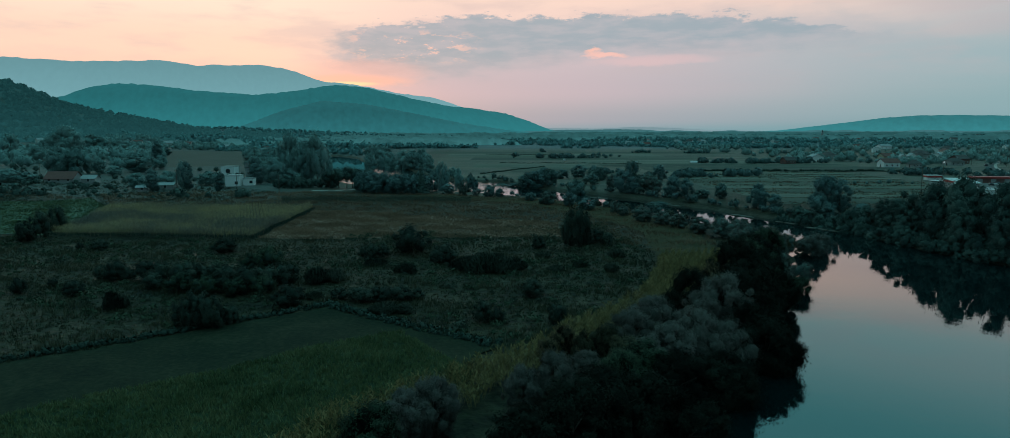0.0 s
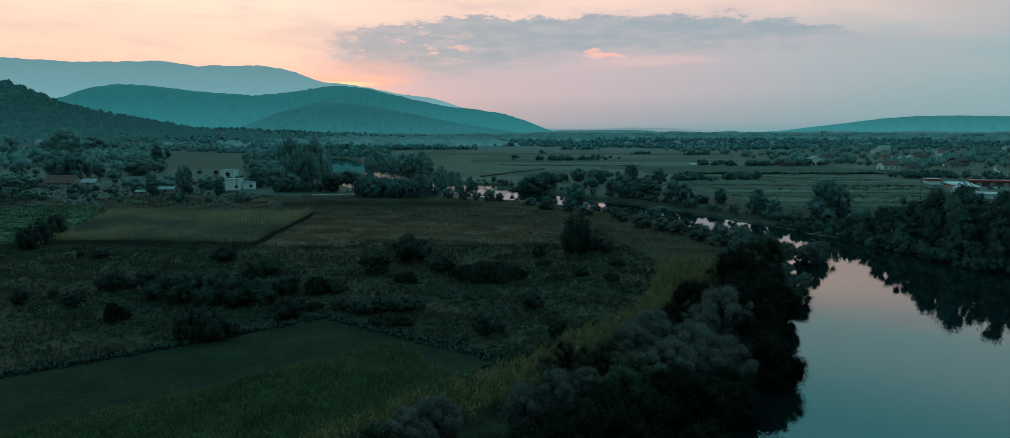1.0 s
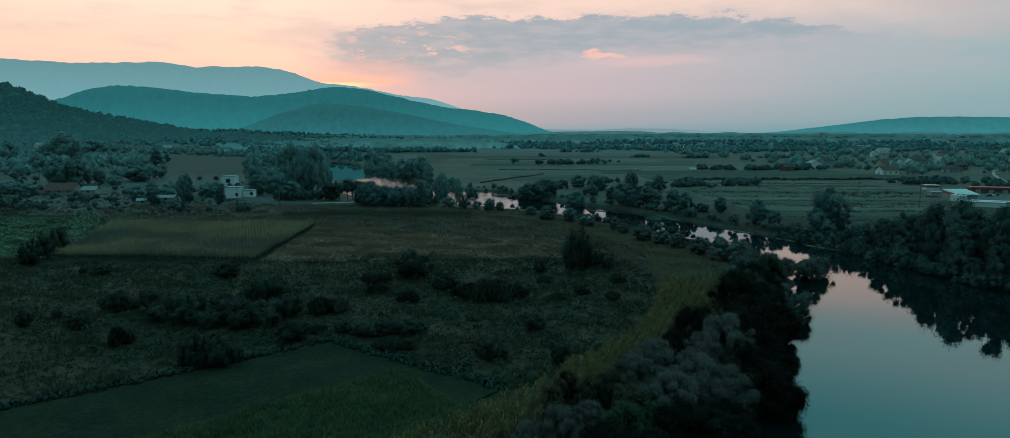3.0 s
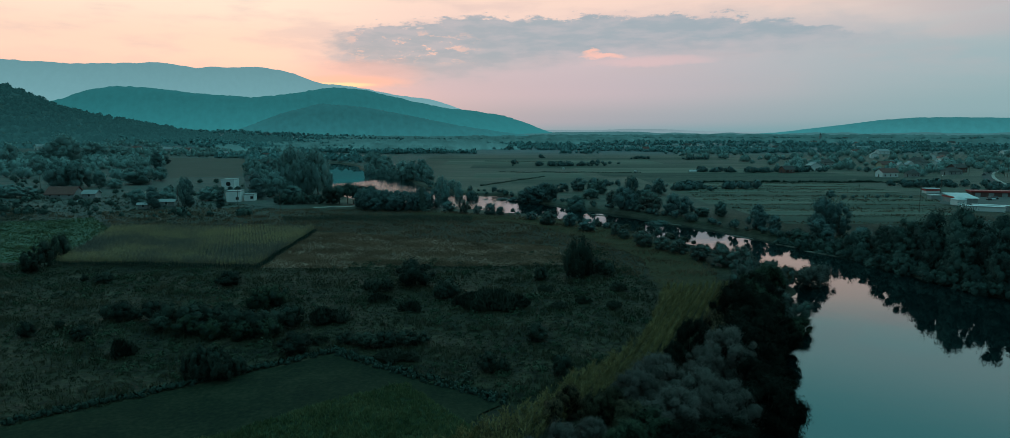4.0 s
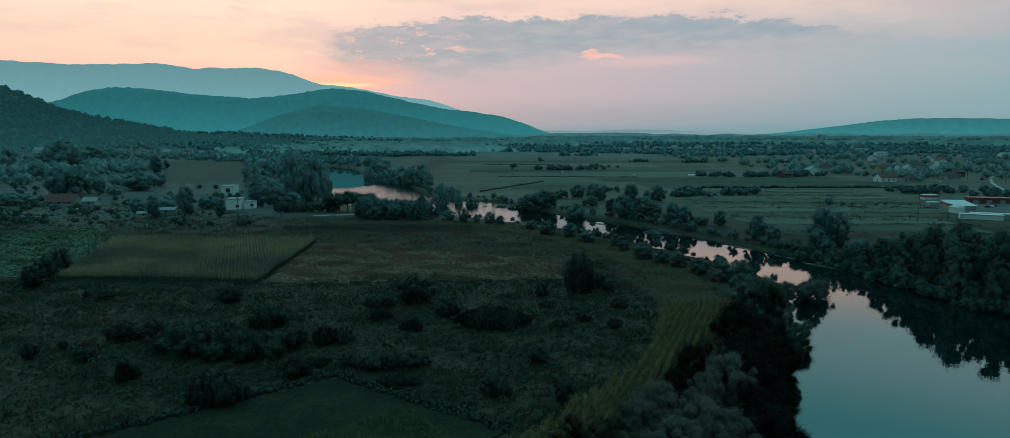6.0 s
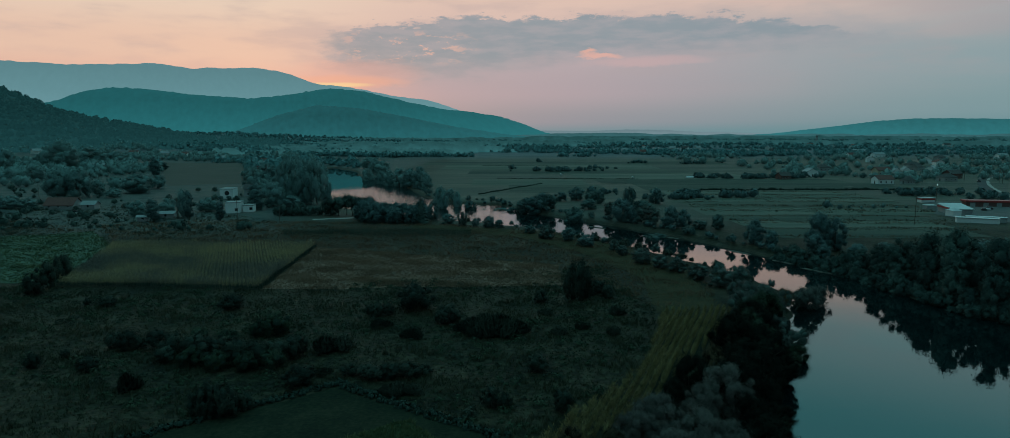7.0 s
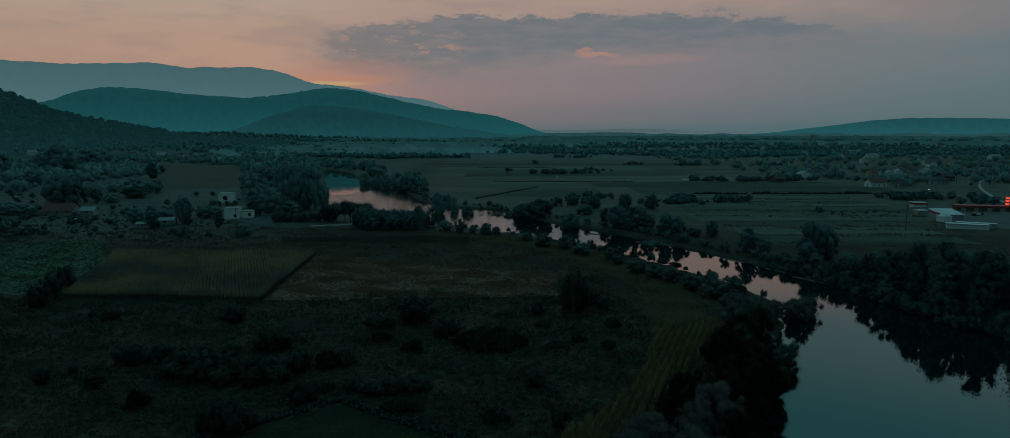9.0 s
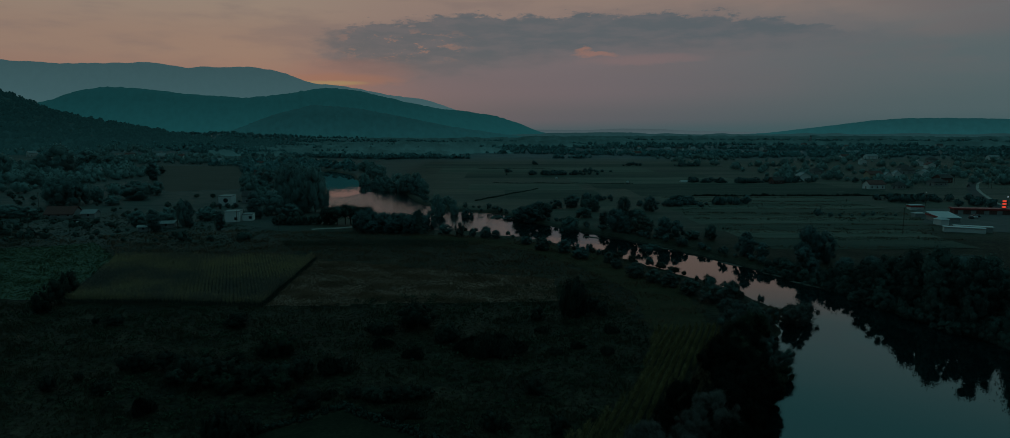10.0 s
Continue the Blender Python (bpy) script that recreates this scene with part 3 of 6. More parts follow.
# ---- hills and mountains round the valley ----
def ridge(name, label, crest, near_m, far_m, material, rough, seed):
    """A range of hills: crest gives (bearing, elevation) in degrees as seen from over the plain."""
    b = np.array(crest, float)
    azs = np.linspace(b[0, 0], b[-1, 0], 420)
    top = np.interp(azs, b[:, 0], b[:, 1])
    k = np.ones(9) / 9
    top = np.convolve(np.pad(top, 4, mode="edge"), k, "valid")
    rs = np.linspace(0, 1, 34)
    crest_at = 0.62
    verts = []
    rng_ = np.random.RandomState(seed)
    ph = rng_.rand(8) * 6.28
    for s in rs:
        d = near_m + (far_m - near_m) * s
        dc = near_m + (far_m - near_m) * crest_at
        h = EYE + dc * np.tan(np.radians(top))
        up = ease(s, 0, crest_at) if s < crest_at else 1 - ease(s, crest_at, 1.35)
        gully = sum(rough / (i + 1) * np.sin(azs * (0.9 + 1.1 * i) + ph[i] + s * (3 + i)) for i in range(6))
        jag = np.convolve(rng_.normal(size=len(azs) + 2), (0.3, 0.4, 0.3), "valid") * rough * (0.24 if abs(s - crest_at) < 0.05 else 0.06)
        z = np.maximum(h, 2.0) * up + gully * up * (1 - up) * 3.0 + jag * up
        a = np.radians(azs)
        verts.append(np.stack([d * np.sin(a), d * np.cos(a), z - 6.0 * (1 - up)], -1))
    v = np.concatenate(verts)
    n = len(azs)
    i = (np.arange(len(rs) - 1)[:, None] * n + np.arange(n - 1)[None]).ravel()
    return tagged(new(name, mesh_of(name, v, np.stack([i, i + 1, i + n + 1, i + n], -1), material, True)), label, kind="structure")


# Each slope's last colour is distance haze, put into the material as emission.
HILL_FAR = hazy_hill_mat("far_mountain_slopes", (0.05, 0.07, 0.07), (0.165, 0.355, 0.395), 0.84, 0.0, 420.0, 0.16, bearing=-24)
HILL_MID = hazy_hill_mat("mid_hill_slopes", (0.025, 0.045, 0.040), (0.024, 0.178, 0.198), 0.72, 0.0, 170.0, 0.5, 0.05, -18)
HILL_LOW = hazy_hill_mat("low_hill_slopes", (0.025, 0.045, 0.040), (0.024, 0.152, 0.172), 0.66, 0.0, 90.0, 0.75, 0.06, -12)
HILL_EAST = hazy_hill_mat("east_hill_slopes", (0.025, 0.045, 0.040), (0.035, 0.21, 0.235), 0.74, 0.0, 90.0, 0.6, 0.05, 33)
HILL_FAINT = hazy_hill_mat("faint_hill_slopes", (0.05, 0.07, 0.07), (0.21, 0.32, 0.36), 0.80, 0.0, 60.0)
HILL_NEAR = hazy_hill_mat("near_hill_slopes", (0.030, 0.050, 0.042), (0.013, 0.066, 0.072), 0.58, 0.0, 80.0, 3.2, 0.09, -33)
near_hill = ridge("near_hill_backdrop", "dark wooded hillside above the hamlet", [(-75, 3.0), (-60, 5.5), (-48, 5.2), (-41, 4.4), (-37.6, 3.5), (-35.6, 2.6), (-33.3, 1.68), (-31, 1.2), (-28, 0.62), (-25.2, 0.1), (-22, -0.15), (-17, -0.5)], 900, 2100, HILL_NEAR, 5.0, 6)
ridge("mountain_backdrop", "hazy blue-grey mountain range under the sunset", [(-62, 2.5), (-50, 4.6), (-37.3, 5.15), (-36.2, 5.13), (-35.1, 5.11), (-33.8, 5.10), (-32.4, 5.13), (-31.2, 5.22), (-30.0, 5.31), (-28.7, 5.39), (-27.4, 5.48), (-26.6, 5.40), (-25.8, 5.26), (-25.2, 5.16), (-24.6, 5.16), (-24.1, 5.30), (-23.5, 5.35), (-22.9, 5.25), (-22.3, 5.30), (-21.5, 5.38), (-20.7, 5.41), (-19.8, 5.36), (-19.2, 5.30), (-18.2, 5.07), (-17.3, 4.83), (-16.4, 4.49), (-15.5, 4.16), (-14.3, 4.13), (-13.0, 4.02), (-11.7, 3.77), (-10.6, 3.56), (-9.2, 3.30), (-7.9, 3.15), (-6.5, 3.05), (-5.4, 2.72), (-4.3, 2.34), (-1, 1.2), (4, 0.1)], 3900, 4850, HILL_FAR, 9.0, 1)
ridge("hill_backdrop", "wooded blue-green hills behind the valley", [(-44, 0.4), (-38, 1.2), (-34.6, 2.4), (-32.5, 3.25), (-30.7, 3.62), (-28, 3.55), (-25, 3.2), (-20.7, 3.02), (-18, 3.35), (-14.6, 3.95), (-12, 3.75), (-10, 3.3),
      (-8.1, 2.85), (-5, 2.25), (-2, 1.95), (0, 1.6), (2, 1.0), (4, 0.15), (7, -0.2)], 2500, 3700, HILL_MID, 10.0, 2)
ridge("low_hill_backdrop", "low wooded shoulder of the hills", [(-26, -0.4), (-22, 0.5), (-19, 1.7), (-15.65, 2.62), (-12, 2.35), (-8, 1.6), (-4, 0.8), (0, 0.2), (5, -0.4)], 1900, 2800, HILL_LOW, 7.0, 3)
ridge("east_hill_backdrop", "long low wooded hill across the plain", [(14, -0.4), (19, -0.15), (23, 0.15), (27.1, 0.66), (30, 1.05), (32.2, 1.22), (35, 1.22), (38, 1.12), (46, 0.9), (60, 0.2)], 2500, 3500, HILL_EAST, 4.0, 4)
HILL_BELT = hazy_hill_mat("far_belt_slopes", (0.025, 0.045, 0.040), (0.050, 0.165, 0.185), 0.72, 0.0, 40.0, 0.8)
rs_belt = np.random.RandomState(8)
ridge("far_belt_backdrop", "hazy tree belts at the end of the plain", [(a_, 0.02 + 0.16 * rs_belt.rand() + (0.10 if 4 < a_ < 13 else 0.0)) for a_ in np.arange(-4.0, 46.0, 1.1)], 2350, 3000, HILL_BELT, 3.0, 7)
# Thin ridges with haze emission stand in for the far tree belts.
HILL_WOOD = hazy_hill_mat("valley_wood_slopes", (0.025, 0.045, 0.040), (0.032, 0.134, 0.144), 0.66, 0.0, 16.0, 1.6)
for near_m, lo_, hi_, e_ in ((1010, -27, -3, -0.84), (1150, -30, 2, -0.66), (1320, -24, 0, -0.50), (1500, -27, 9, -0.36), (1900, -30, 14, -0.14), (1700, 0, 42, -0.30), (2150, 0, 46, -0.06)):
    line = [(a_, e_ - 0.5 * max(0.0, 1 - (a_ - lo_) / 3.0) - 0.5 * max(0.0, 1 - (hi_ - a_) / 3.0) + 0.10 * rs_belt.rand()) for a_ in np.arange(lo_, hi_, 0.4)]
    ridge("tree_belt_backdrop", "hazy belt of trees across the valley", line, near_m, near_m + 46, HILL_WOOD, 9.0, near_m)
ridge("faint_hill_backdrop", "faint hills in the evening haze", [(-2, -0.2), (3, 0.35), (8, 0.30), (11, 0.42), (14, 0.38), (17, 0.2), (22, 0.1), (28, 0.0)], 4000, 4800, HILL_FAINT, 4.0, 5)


# ---- fields ----
def inside(poly, x, y):
    r = np.zeros(np.shape(x), bool)
    p = np.array(poly, float)
    for (ax, ay), (bx, by) in zip(p, np.roll(p, -1, axis=0)):
        c = (ay > y) != (by > y)
        r ^= c & (x < ax + (y - ay) * (bx - ax) / ((by - ay) or 1e-9))
    return r


def plot(name, label, poly, material, lift=0.13, step=1.0, wobble=0.5):
    """A field with a slightly uneven outline, lying just over the ground."""
    p, ring = np.array(poly, float), []
    for a, b in zip(p, np.roll(p, -1, axis=0)):
        n = max(1, int(np.hypot(*(b - a)) / (1.5 * step)))
        ring.extend(a + (b - a) * i / n for i in range(n))
    ring = np.array(ring)
    ring = ring + 0.7 * wobble * np.stack([np.sin(ring[:, 1] * 0.9) + 0.6 * np.sin(ring[:, 1] * 2.3), np.sin(ring[:, 0] * 0.7) + 0.6 * np.sin(ring[:, 0] * 1.9)], -1)
    gx, gy = np.meshgrid(np.arange(p[:, 0].min(), p[:, 0].max(), 1.4 * step), np.arange(p[:, 1].min(), p[:, 1].max(), 1.4 * step))
    gx, gy = gx.ravel(), gy.ravel()
    ok = inside(ring, gx, gy)
    pts = np.concatenate([ring, np.stack([gx[ok], gy[ok]], -1)])
    flat_v, _, tris, *_ = delaunay_2d_cdt([Vector(q) for q in pts.tolist()], [], [list(range(len(ring)))], 1, 1e-4, False)
    xy = np.array([tuple(v) for v in flat_v])
    tris = np.array([f for f in tris if len(f) == 3])
    mid = xy[tris].mean(1)
    tris = tris[inside(ring, mid[:, 0], mid[:, 1]) & (shore(mid[:, 0], mid[:, 1]) > 3.5)]
    verts = np.column_stack([xy, land(xy[:, 0], xy[:, 1]) + lift])
    return tagged(new(name, mesh_of(name, verts, tris, material, True)), label, kind="structure")


MOWN_POLY = [(-24.7, 86), (-75, 46.5), (-60, 20), (-30, 20), (-4, 66), (-1, 70)]
LUSH_POLY = [(-13, 76), (-43, 52), (-58, 34), (-50, 10), (-20, 10), (-8, 52), (-3, 62)]
CORN_POLY = [(-126, 206), (-61, 199), (-58, 145), (-106, 150)]
STUB_POLY = [(-59, 198), (14, 170), (13, 147), (-56, 144)]
plot("mown_field", "smooth freshly mown grass field", MOWN_POLY, MOWN)
plot("lush_field", "rough lush green grass strip", LUSH_POLY, LUSH, 0.18)
plot("stubble_field", "brownish dry stubble field beside the corn", STUB_POLY, STUBBLE, 0.09)
plot("clover_field", "pale green strip field by the corn", [(-150, 232), (-128, 206), (-108, 150), (-135, 152), (-190, 215)], GREENFIELD, 0.14)
plot("grass_headland", "dry grass headland along the river bend", [(30, 124), (43, 124), (47, 165), (36, 200), (16, 226), (-10, 240), (-35, 250), (-35, 240), (-12, 230), (9, 212), (24, 185), (33, 155)], HEADLAND)


# ---- corn and grass ----
def sprays(pos, lean, length, width, normals=None, rng_=None):
    """Leaf blades: one folded quad a leaf, from its foot along lean."""
    n = len(pos)
    side = np.cross(lean, rng_.normal(size=(n, 3)))
    side /= np.linalg.norm(side, axis=1, keepdims=True) + 1e-9
    a = pos
    m = pos + lean * (0.5 * length)[:, None]
    t = pos + lean * length[:, None]
    t[:, 2] -= 0.18 * length
    v = np.stack([a, m - side * width[:, None], t, m + side * width[:, None]], 1).reshape(-1, 3)
    return v, np.arange(4 * n).reshape(n, 4)


def corn_rows(name, label, poly, along, row_gap, gap, tall, seed, material):
    rs = np.random.RandomState(seed)
    p = np.array(poly, float)
    d = np.array([math.cos(radians(along)), math.sin(radians(along))])
    e = np.array([-d[1], d[0]])
    c = p.mean(0)
    R = np.abs(p - c).max() * 1.6
    u, v = np.meshgrid(np.arange(-R, R, gap), np.arange(-R, R, row_gap))
    u, v = u.ravel() + rs.normal(0, 0.12, u.size), v.ravel() + rs.normal(0, 0.06, u.size)
    x, y = c[0] + u * d[0] + v * e[0], c[1] + u * d[1] + v * e[1]
    ok = inside(poly, x, y) & (rs.rand(len(x)) < 0.95)
    x, y = x[ok], y[ok]
    z = land(x, y)
    h = tall * (0.82 + 0.3 * rs.rand(len(x))) * (0.9 + 0.12 * np.sin(x * 0.23) * np.sin(y * 0.19))
    V, Fc, k = [], [], 0
    for j in range(7):
        a = rs.rand(len(x)) * 6.283
        up = 1.3 if j < 5 else 3.5
        lean = np.stack([np.cos(a), np.sin(a), np.full(len(x), up)], -1)
        lean /= np.linalg.norm(lean, axis=1, keepdims=True)
        f = (0.30 + 0.12 * j) if j < 5 else 0.0
        pos = np.stack([x, y, z + f * h], -1)
        ln = (0.32 * h if j < 5 else h * 1.0) * (0.8 + 0.4 * rs.rand(len(x)))
        wd = np.full(len(x), 0.064 if j < 5 else 0.03)
        v_, f_ = sprays(pos, lean, ln, wd, rng_=rs)
        V.append(v_), Fc.append(f_ + k)
        k += len(v_)
    return tagged(new(name, mesh_of(name, np.concatenate(V), np.concatenate(Fc), material)), label, "corn", kind="stuff")


STRIP_POLY = [(30.5, 123.5), (45.5, 123), (39.5, 113), (33, 103), (26.5, 92), (18, 79.5), (12.8, 73), (5, 63), (-2, 55), (-12, 43), (-20, 38), (-16, 50), (-6, 60), (4, 70), (13.5, 83), (20, 92), (25.3, 107)]
corn_rows("corn_strip", "yellowing standing corn along the wooded bank", STRIP_POLY, 66, 1.15, 0.20, 2.2, 11, CORN)
corn_rows("corn_field", "square of ripening corn in rows", CORN_POLY, 112, 0.85, 0.42, 2.4, 12, CORNFIELD)
corn_rows("corn_edge", "outer rows of taller corn round the square field", [(-106.5, 149), (-57, 144), (-60, 199.5), (-61.6, 199.5), (-59, 146.2), (-106.5, 151)], 112, 0.9, 0.30, 3.0, 14, CORNFIELD)
# Dark hedge-coloured rows in front stand in for shade under the corn edge.
corn_rows("corn_foot", "low dark rows standing in for shade under the outer corn", [(-106.5, 148.4), (-56.4, 143.4), (-59.4, 199.5), (-60.2, 199.5), (-57.4, 144.6), (-106.5, 149.4)], 112, 0.5, 0.30, 1.2, 15, HEDGE)
corn_rows("corn_margin", "narrow dark strip of corn at the field end", [(-81, 231), (-12, 232), (-12, 219), (-77, 222)], 2, 1.0, 0.6, 1.8, 13, REED)


def tufts(name, label, count, poly, tall, seed, material, keep=None, lift=0.0, even=0.0):
    rs = np.random.RandomState(seed)
    p = np.array(poly, float)
    x = rs.uniform(p[:, 0].min(), p[:, 0].max(), count)
    y = rs.uniform(p[:, 1].min(), p[:, 1].max(), count)
    ok = inside(poly, x, y) & (shore(x, y) > 1.0)
    if keep is not None:
        ok &= keep(x, y)
    x, y = x[ok], y[ok]
    z = land(x, y) + lift
    V = []
    clump = even + (1 - even) * (0.5 + 0.9 * ease(np.sin(x * 0.37 + 2 * np.sin(y * 0.21)) + np.sin(y * 0.53 + x * 0.1), -0.6, 1.6))
    for j in range(5):
        a = rs.rand(len(x)) * 6.283
        side = np.stack([np.cos(a), np.sin(a), np.zeros(len(x))], -1)
        h = tall * clump * (0.6 + 0.7 * rs.rand(len(x)))
        pos = np.stack([x + rs.normal(0, 0.15, len(x)), y + rs.normal(0, 0.15, len(x)), z], -1)
        tip = pos + np.stack([rs.normal(0, 0.35, len(x)) * h, rs.normal(0, 0.35, len(x)) * h, h], -1)
        V.append(np.stack([pos - side * 0.06, pos + side * 0.06, tip], 1).reshape(-1, 3))
    V = np.concatenate(V)
    Fc = [np.arange(len(V)).reshape(-1, 3)]
    V = [V]
    return tagged(new(name, mesh_of(name, np.concatenate(V), np.concatenate(Fc), material)), label, "grass", kind="stuff")


MEADOW_POLY = [(-170, 150), (-165, 60), (-120, 15), (-74, 44), (-25, 87), (0, 69), (4, 69.5), (13.5, 83), (20, 92), (25.3, 107), (30, 126), (25, 170), (-56, 143), (-108, 148)]
tufts("stubble_stalks", "short dry stalks and weeds on the stubble", 26000, STUB_POLY, 0.4, 25, DRYGRASS, None, 0.1)
tufts("headland_grass", "rough dry grass beyond the corn", 36000, [(-126, 206), (-61, 200), (-58, 172), (14, 168), (30, 128), (45, 130), (50, 165), (38, 200), (15, 232), (-30, 256), (-130, 262), (-160, 250)], 0.6, 26, DRYGRASS)
tufts("meadow_grass", "rough tufted meadow grass and weeds", 66000, MEADOW_POLY, 0.5, 21, GRASS)


def low_weeds(name, label, count, poly, seed, material):
    """Many low clumps of weeds and thistles strewn over the meadow."""
    rs = np.random.RandomState(seed)
    p = np.array(poly, float)
    x, y = rs.uniform(p[:, 0].min(), p[:, 0].max(), count), rs.uniform(p[:, 1].min(), p[:, 1].max(), count)
    f = np.sin(x * 0.13 + 1.7 * np.sin(y * 0.08)) + np.sin(y * 0.19 + x * 0.05)
    ok = inside(poly, x, y) & (f > -0.3) & (shore(x, y) > 4)
    x, y = x[ok], y[ok]
    h = 0.35 + 0.9 * rs.rand(len(x)) ** 2.5
    V = []
    for i in range(40):
        d = rs.normal(size=(len(x), 3))
        d /= np.linalg.norm(d, axis=1, keepdims=True)
        d[:, 2] = np.abs(d[:, 2])
        c = np.stack([x, y, land(x, y) + 0.05], -1) + d * h[:, None] * np.array([1.3, 1.1, 0.9]) * (0.6 + 0.4 * rs.rand(len(x)))[:, None]
        nrm = d + rs.normal(size=d.shape) * 0.4
        nrm /= np.linalg.norm(nrm, axis=1, keepdims=True)
        t = np.cross(nrm, rs.normal(size=d.shape))
        t /= np.linalg.norm(t, axis=1, keepdims=True)
        b = np.cross(nrm, t)
        s = (0.10 + 0.10 * h)[:, None]
        V.append(np.stack([c - t * s - b * s * 0.6, c + t * s * 1.3, c - t * s + b * s * 0.7], 1).reshape(-1, 3))
    V = np.concatenate(V)
    return tagged(new(name, mesh_of(name, V, np.arange(len(V)).reshape(-1, 3), material)), label, "weeds", kind="stuff")


low_weeds("meadow_weeds", "low dark weed clumps strewn over the meadow", 3000, MEADOW_POLY, 23, LEAF_GREEN)
low_weeds("meadow_thistles", "dry grey-brown thistle clumps in the meadow", 1200, MEADOW_POLY, 24, REED)
CLOVER_POLY = [(-150, 232), (-128, 206), (-108, 150), (-135, 152), (-190, 215)]
tufts("clover_grass", "thick dark green clover and grass", 16000, CLOVER_POLY, 0.35, 29, LUSHBLADE, None, 0.12, 0.6)
SLOPE_POLY = [(-260, 190), (-150, 150), (-135, 156), (-188, 218), (-150, 236), (-200, 262), (-270, 262)]
low_weeds("slope_weeds", "rank brown weeds on the rough slope", 1500, SLOPE_POLY, 30, REED)
tufts("slope_grass", "dry tufted grass on the rough slope", 12000, SLOPE_POLY, 0.6, 31, DRYGRASS)
tufts("pasture_grass", "tufted rough pasture round the hamlet", 11000, [(-250, 205), (-112, 150), (-100, 212), (-95, 262), (-140, 300), (-270, 340)], 0.6, 28, GRASS)
low_weeds("pasture_weeds", "rank weeds and thistles round the hamlet", 1100, [(-250, 215), (-100, 212), (-95, 262), (-140, 300), (-270, 340)], 27, REED)
tufts("lush_grass", "dense tall green grass", 34000, LUSH_POLY, 0.42, 22, LUSHBLADE, None, 0.16, 0.7)


# ---- trees and bushes ----
def crown_mesh(name, seed, tall, wide, base, lobes, clumps, leaves, leaf, material, droop=0.0, lump=0.42, core=None, mess=0.3, fill=0.74):
    """A crown of leaf sprays gathered in clumps on several lobes, with gaps between them."""
    rs = np.random.RandomState(seed)
    P, Nn, Sn, cores = [], [], [], []
    cz, rz, rx = (tall + base) / 2, (tall - base) / 2, wide / 2
    turn, pull = rs.rand() * 6.283, rs.normal(size=3) * 0.08
    for i in range(lobes):
        q = 1 - 2 * (i + 0.5) / lobes + rs.normal() * 0.08
        q = min(0.97, max(-0.97, q))
        a = turn + 2.4 * i + rs.normal() * 0.35
        r = rx * lump * rs.uniform(0.5, 1.45)
        ring_ = math.sqrt(1 - (q * q if q > 0 else 0.45 * q * q)) * rs.uniform(0.5, 1.08)
        way = np.array([math.cos(a) * ring_, math.sin(a) * ring_, q]) + pull
        c = np.array([0, 0, cz]) + way * np.array([max(rx - 0.75 * r, 0.2), max(rx - 0.75 * r, 0.2), max(rz - 0.75 * r, 0.2)])
        cores.append((c, r))
        d = rs.normal(size=(clumps, 3)) + 0.75 * way
        d[:, 2] += 0.25
        d /= np.linalg.norm(d, axis=1, keepdims=True)
        for k in range(clumps):
            cc = c + d[k] * r * rs.uniform(0.7, 1.12) * np.array([1, 1, 1.1])
            pts = cc + rs.normal(size=(leaves, 3)) * r * rs.choice([0.16, 0.22, 0.36])
            pts[:, 2] -= droop * rs.rand(leaves) * r
            out = pts - np.array([0, 0, cz - 0.3 * rz])
            out /= np.linalg.norm(out, axis=1, keepdims=True) + 1e-6
            P.append(pts), Nn.append(out * 0.5 + d[k] * 0.9 + rs.normal(size=(leaves, 3)) * mess)
            Sn.append(out * 0.5 + d[k] * 0.8 + rs.normal(size=(leaves, 3)) * (0.16 + 0.35 * mess))
    P, Nn = np.concatenate(P), np.concatenate(Nn)
    Nn /= np.linalg.norm(Nn, axis=1, keepdims=True)
    P[:, 2] = np.maximum(P[:, 2], 0.15)
    n = len(P)
    t = np.cross(Nn, rs.normal(size=(n, 3)))
    t /= np.linalg.norm(t, axis=1, keepdims=True) + 1e-6
    b = np.cross(Nn, t)
    s = leaf * (0.6 + 0.8 * rs.rand(n))[:, None]
    V = np.stack([P - t * s * 0.8 - b * s * 0.55, P + t * s * 1.2, P - t * s * 0.8 + b * s * 0.75], 1).reshape(-1, 3)
    F = np.arange(3 * n).reshape(n, 3)
    # a filler ball in each lobe; dark core colours paint the inner shade
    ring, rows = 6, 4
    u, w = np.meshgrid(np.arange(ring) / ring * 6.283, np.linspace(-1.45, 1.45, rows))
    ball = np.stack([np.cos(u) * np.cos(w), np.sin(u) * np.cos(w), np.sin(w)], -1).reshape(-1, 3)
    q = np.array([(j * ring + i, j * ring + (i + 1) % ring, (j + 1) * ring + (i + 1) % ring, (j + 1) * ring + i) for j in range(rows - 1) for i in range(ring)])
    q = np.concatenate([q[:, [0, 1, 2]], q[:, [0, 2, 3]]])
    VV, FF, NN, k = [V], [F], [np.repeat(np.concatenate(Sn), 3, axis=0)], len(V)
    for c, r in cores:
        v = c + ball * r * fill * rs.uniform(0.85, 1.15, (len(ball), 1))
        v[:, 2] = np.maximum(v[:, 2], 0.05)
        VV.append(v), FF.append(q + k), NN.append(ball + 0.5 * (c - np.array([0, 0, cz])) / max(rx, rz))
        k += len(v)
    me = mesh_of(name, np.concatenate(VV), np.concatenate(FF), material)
    me.materials.append(core or CROWN_SHADE)
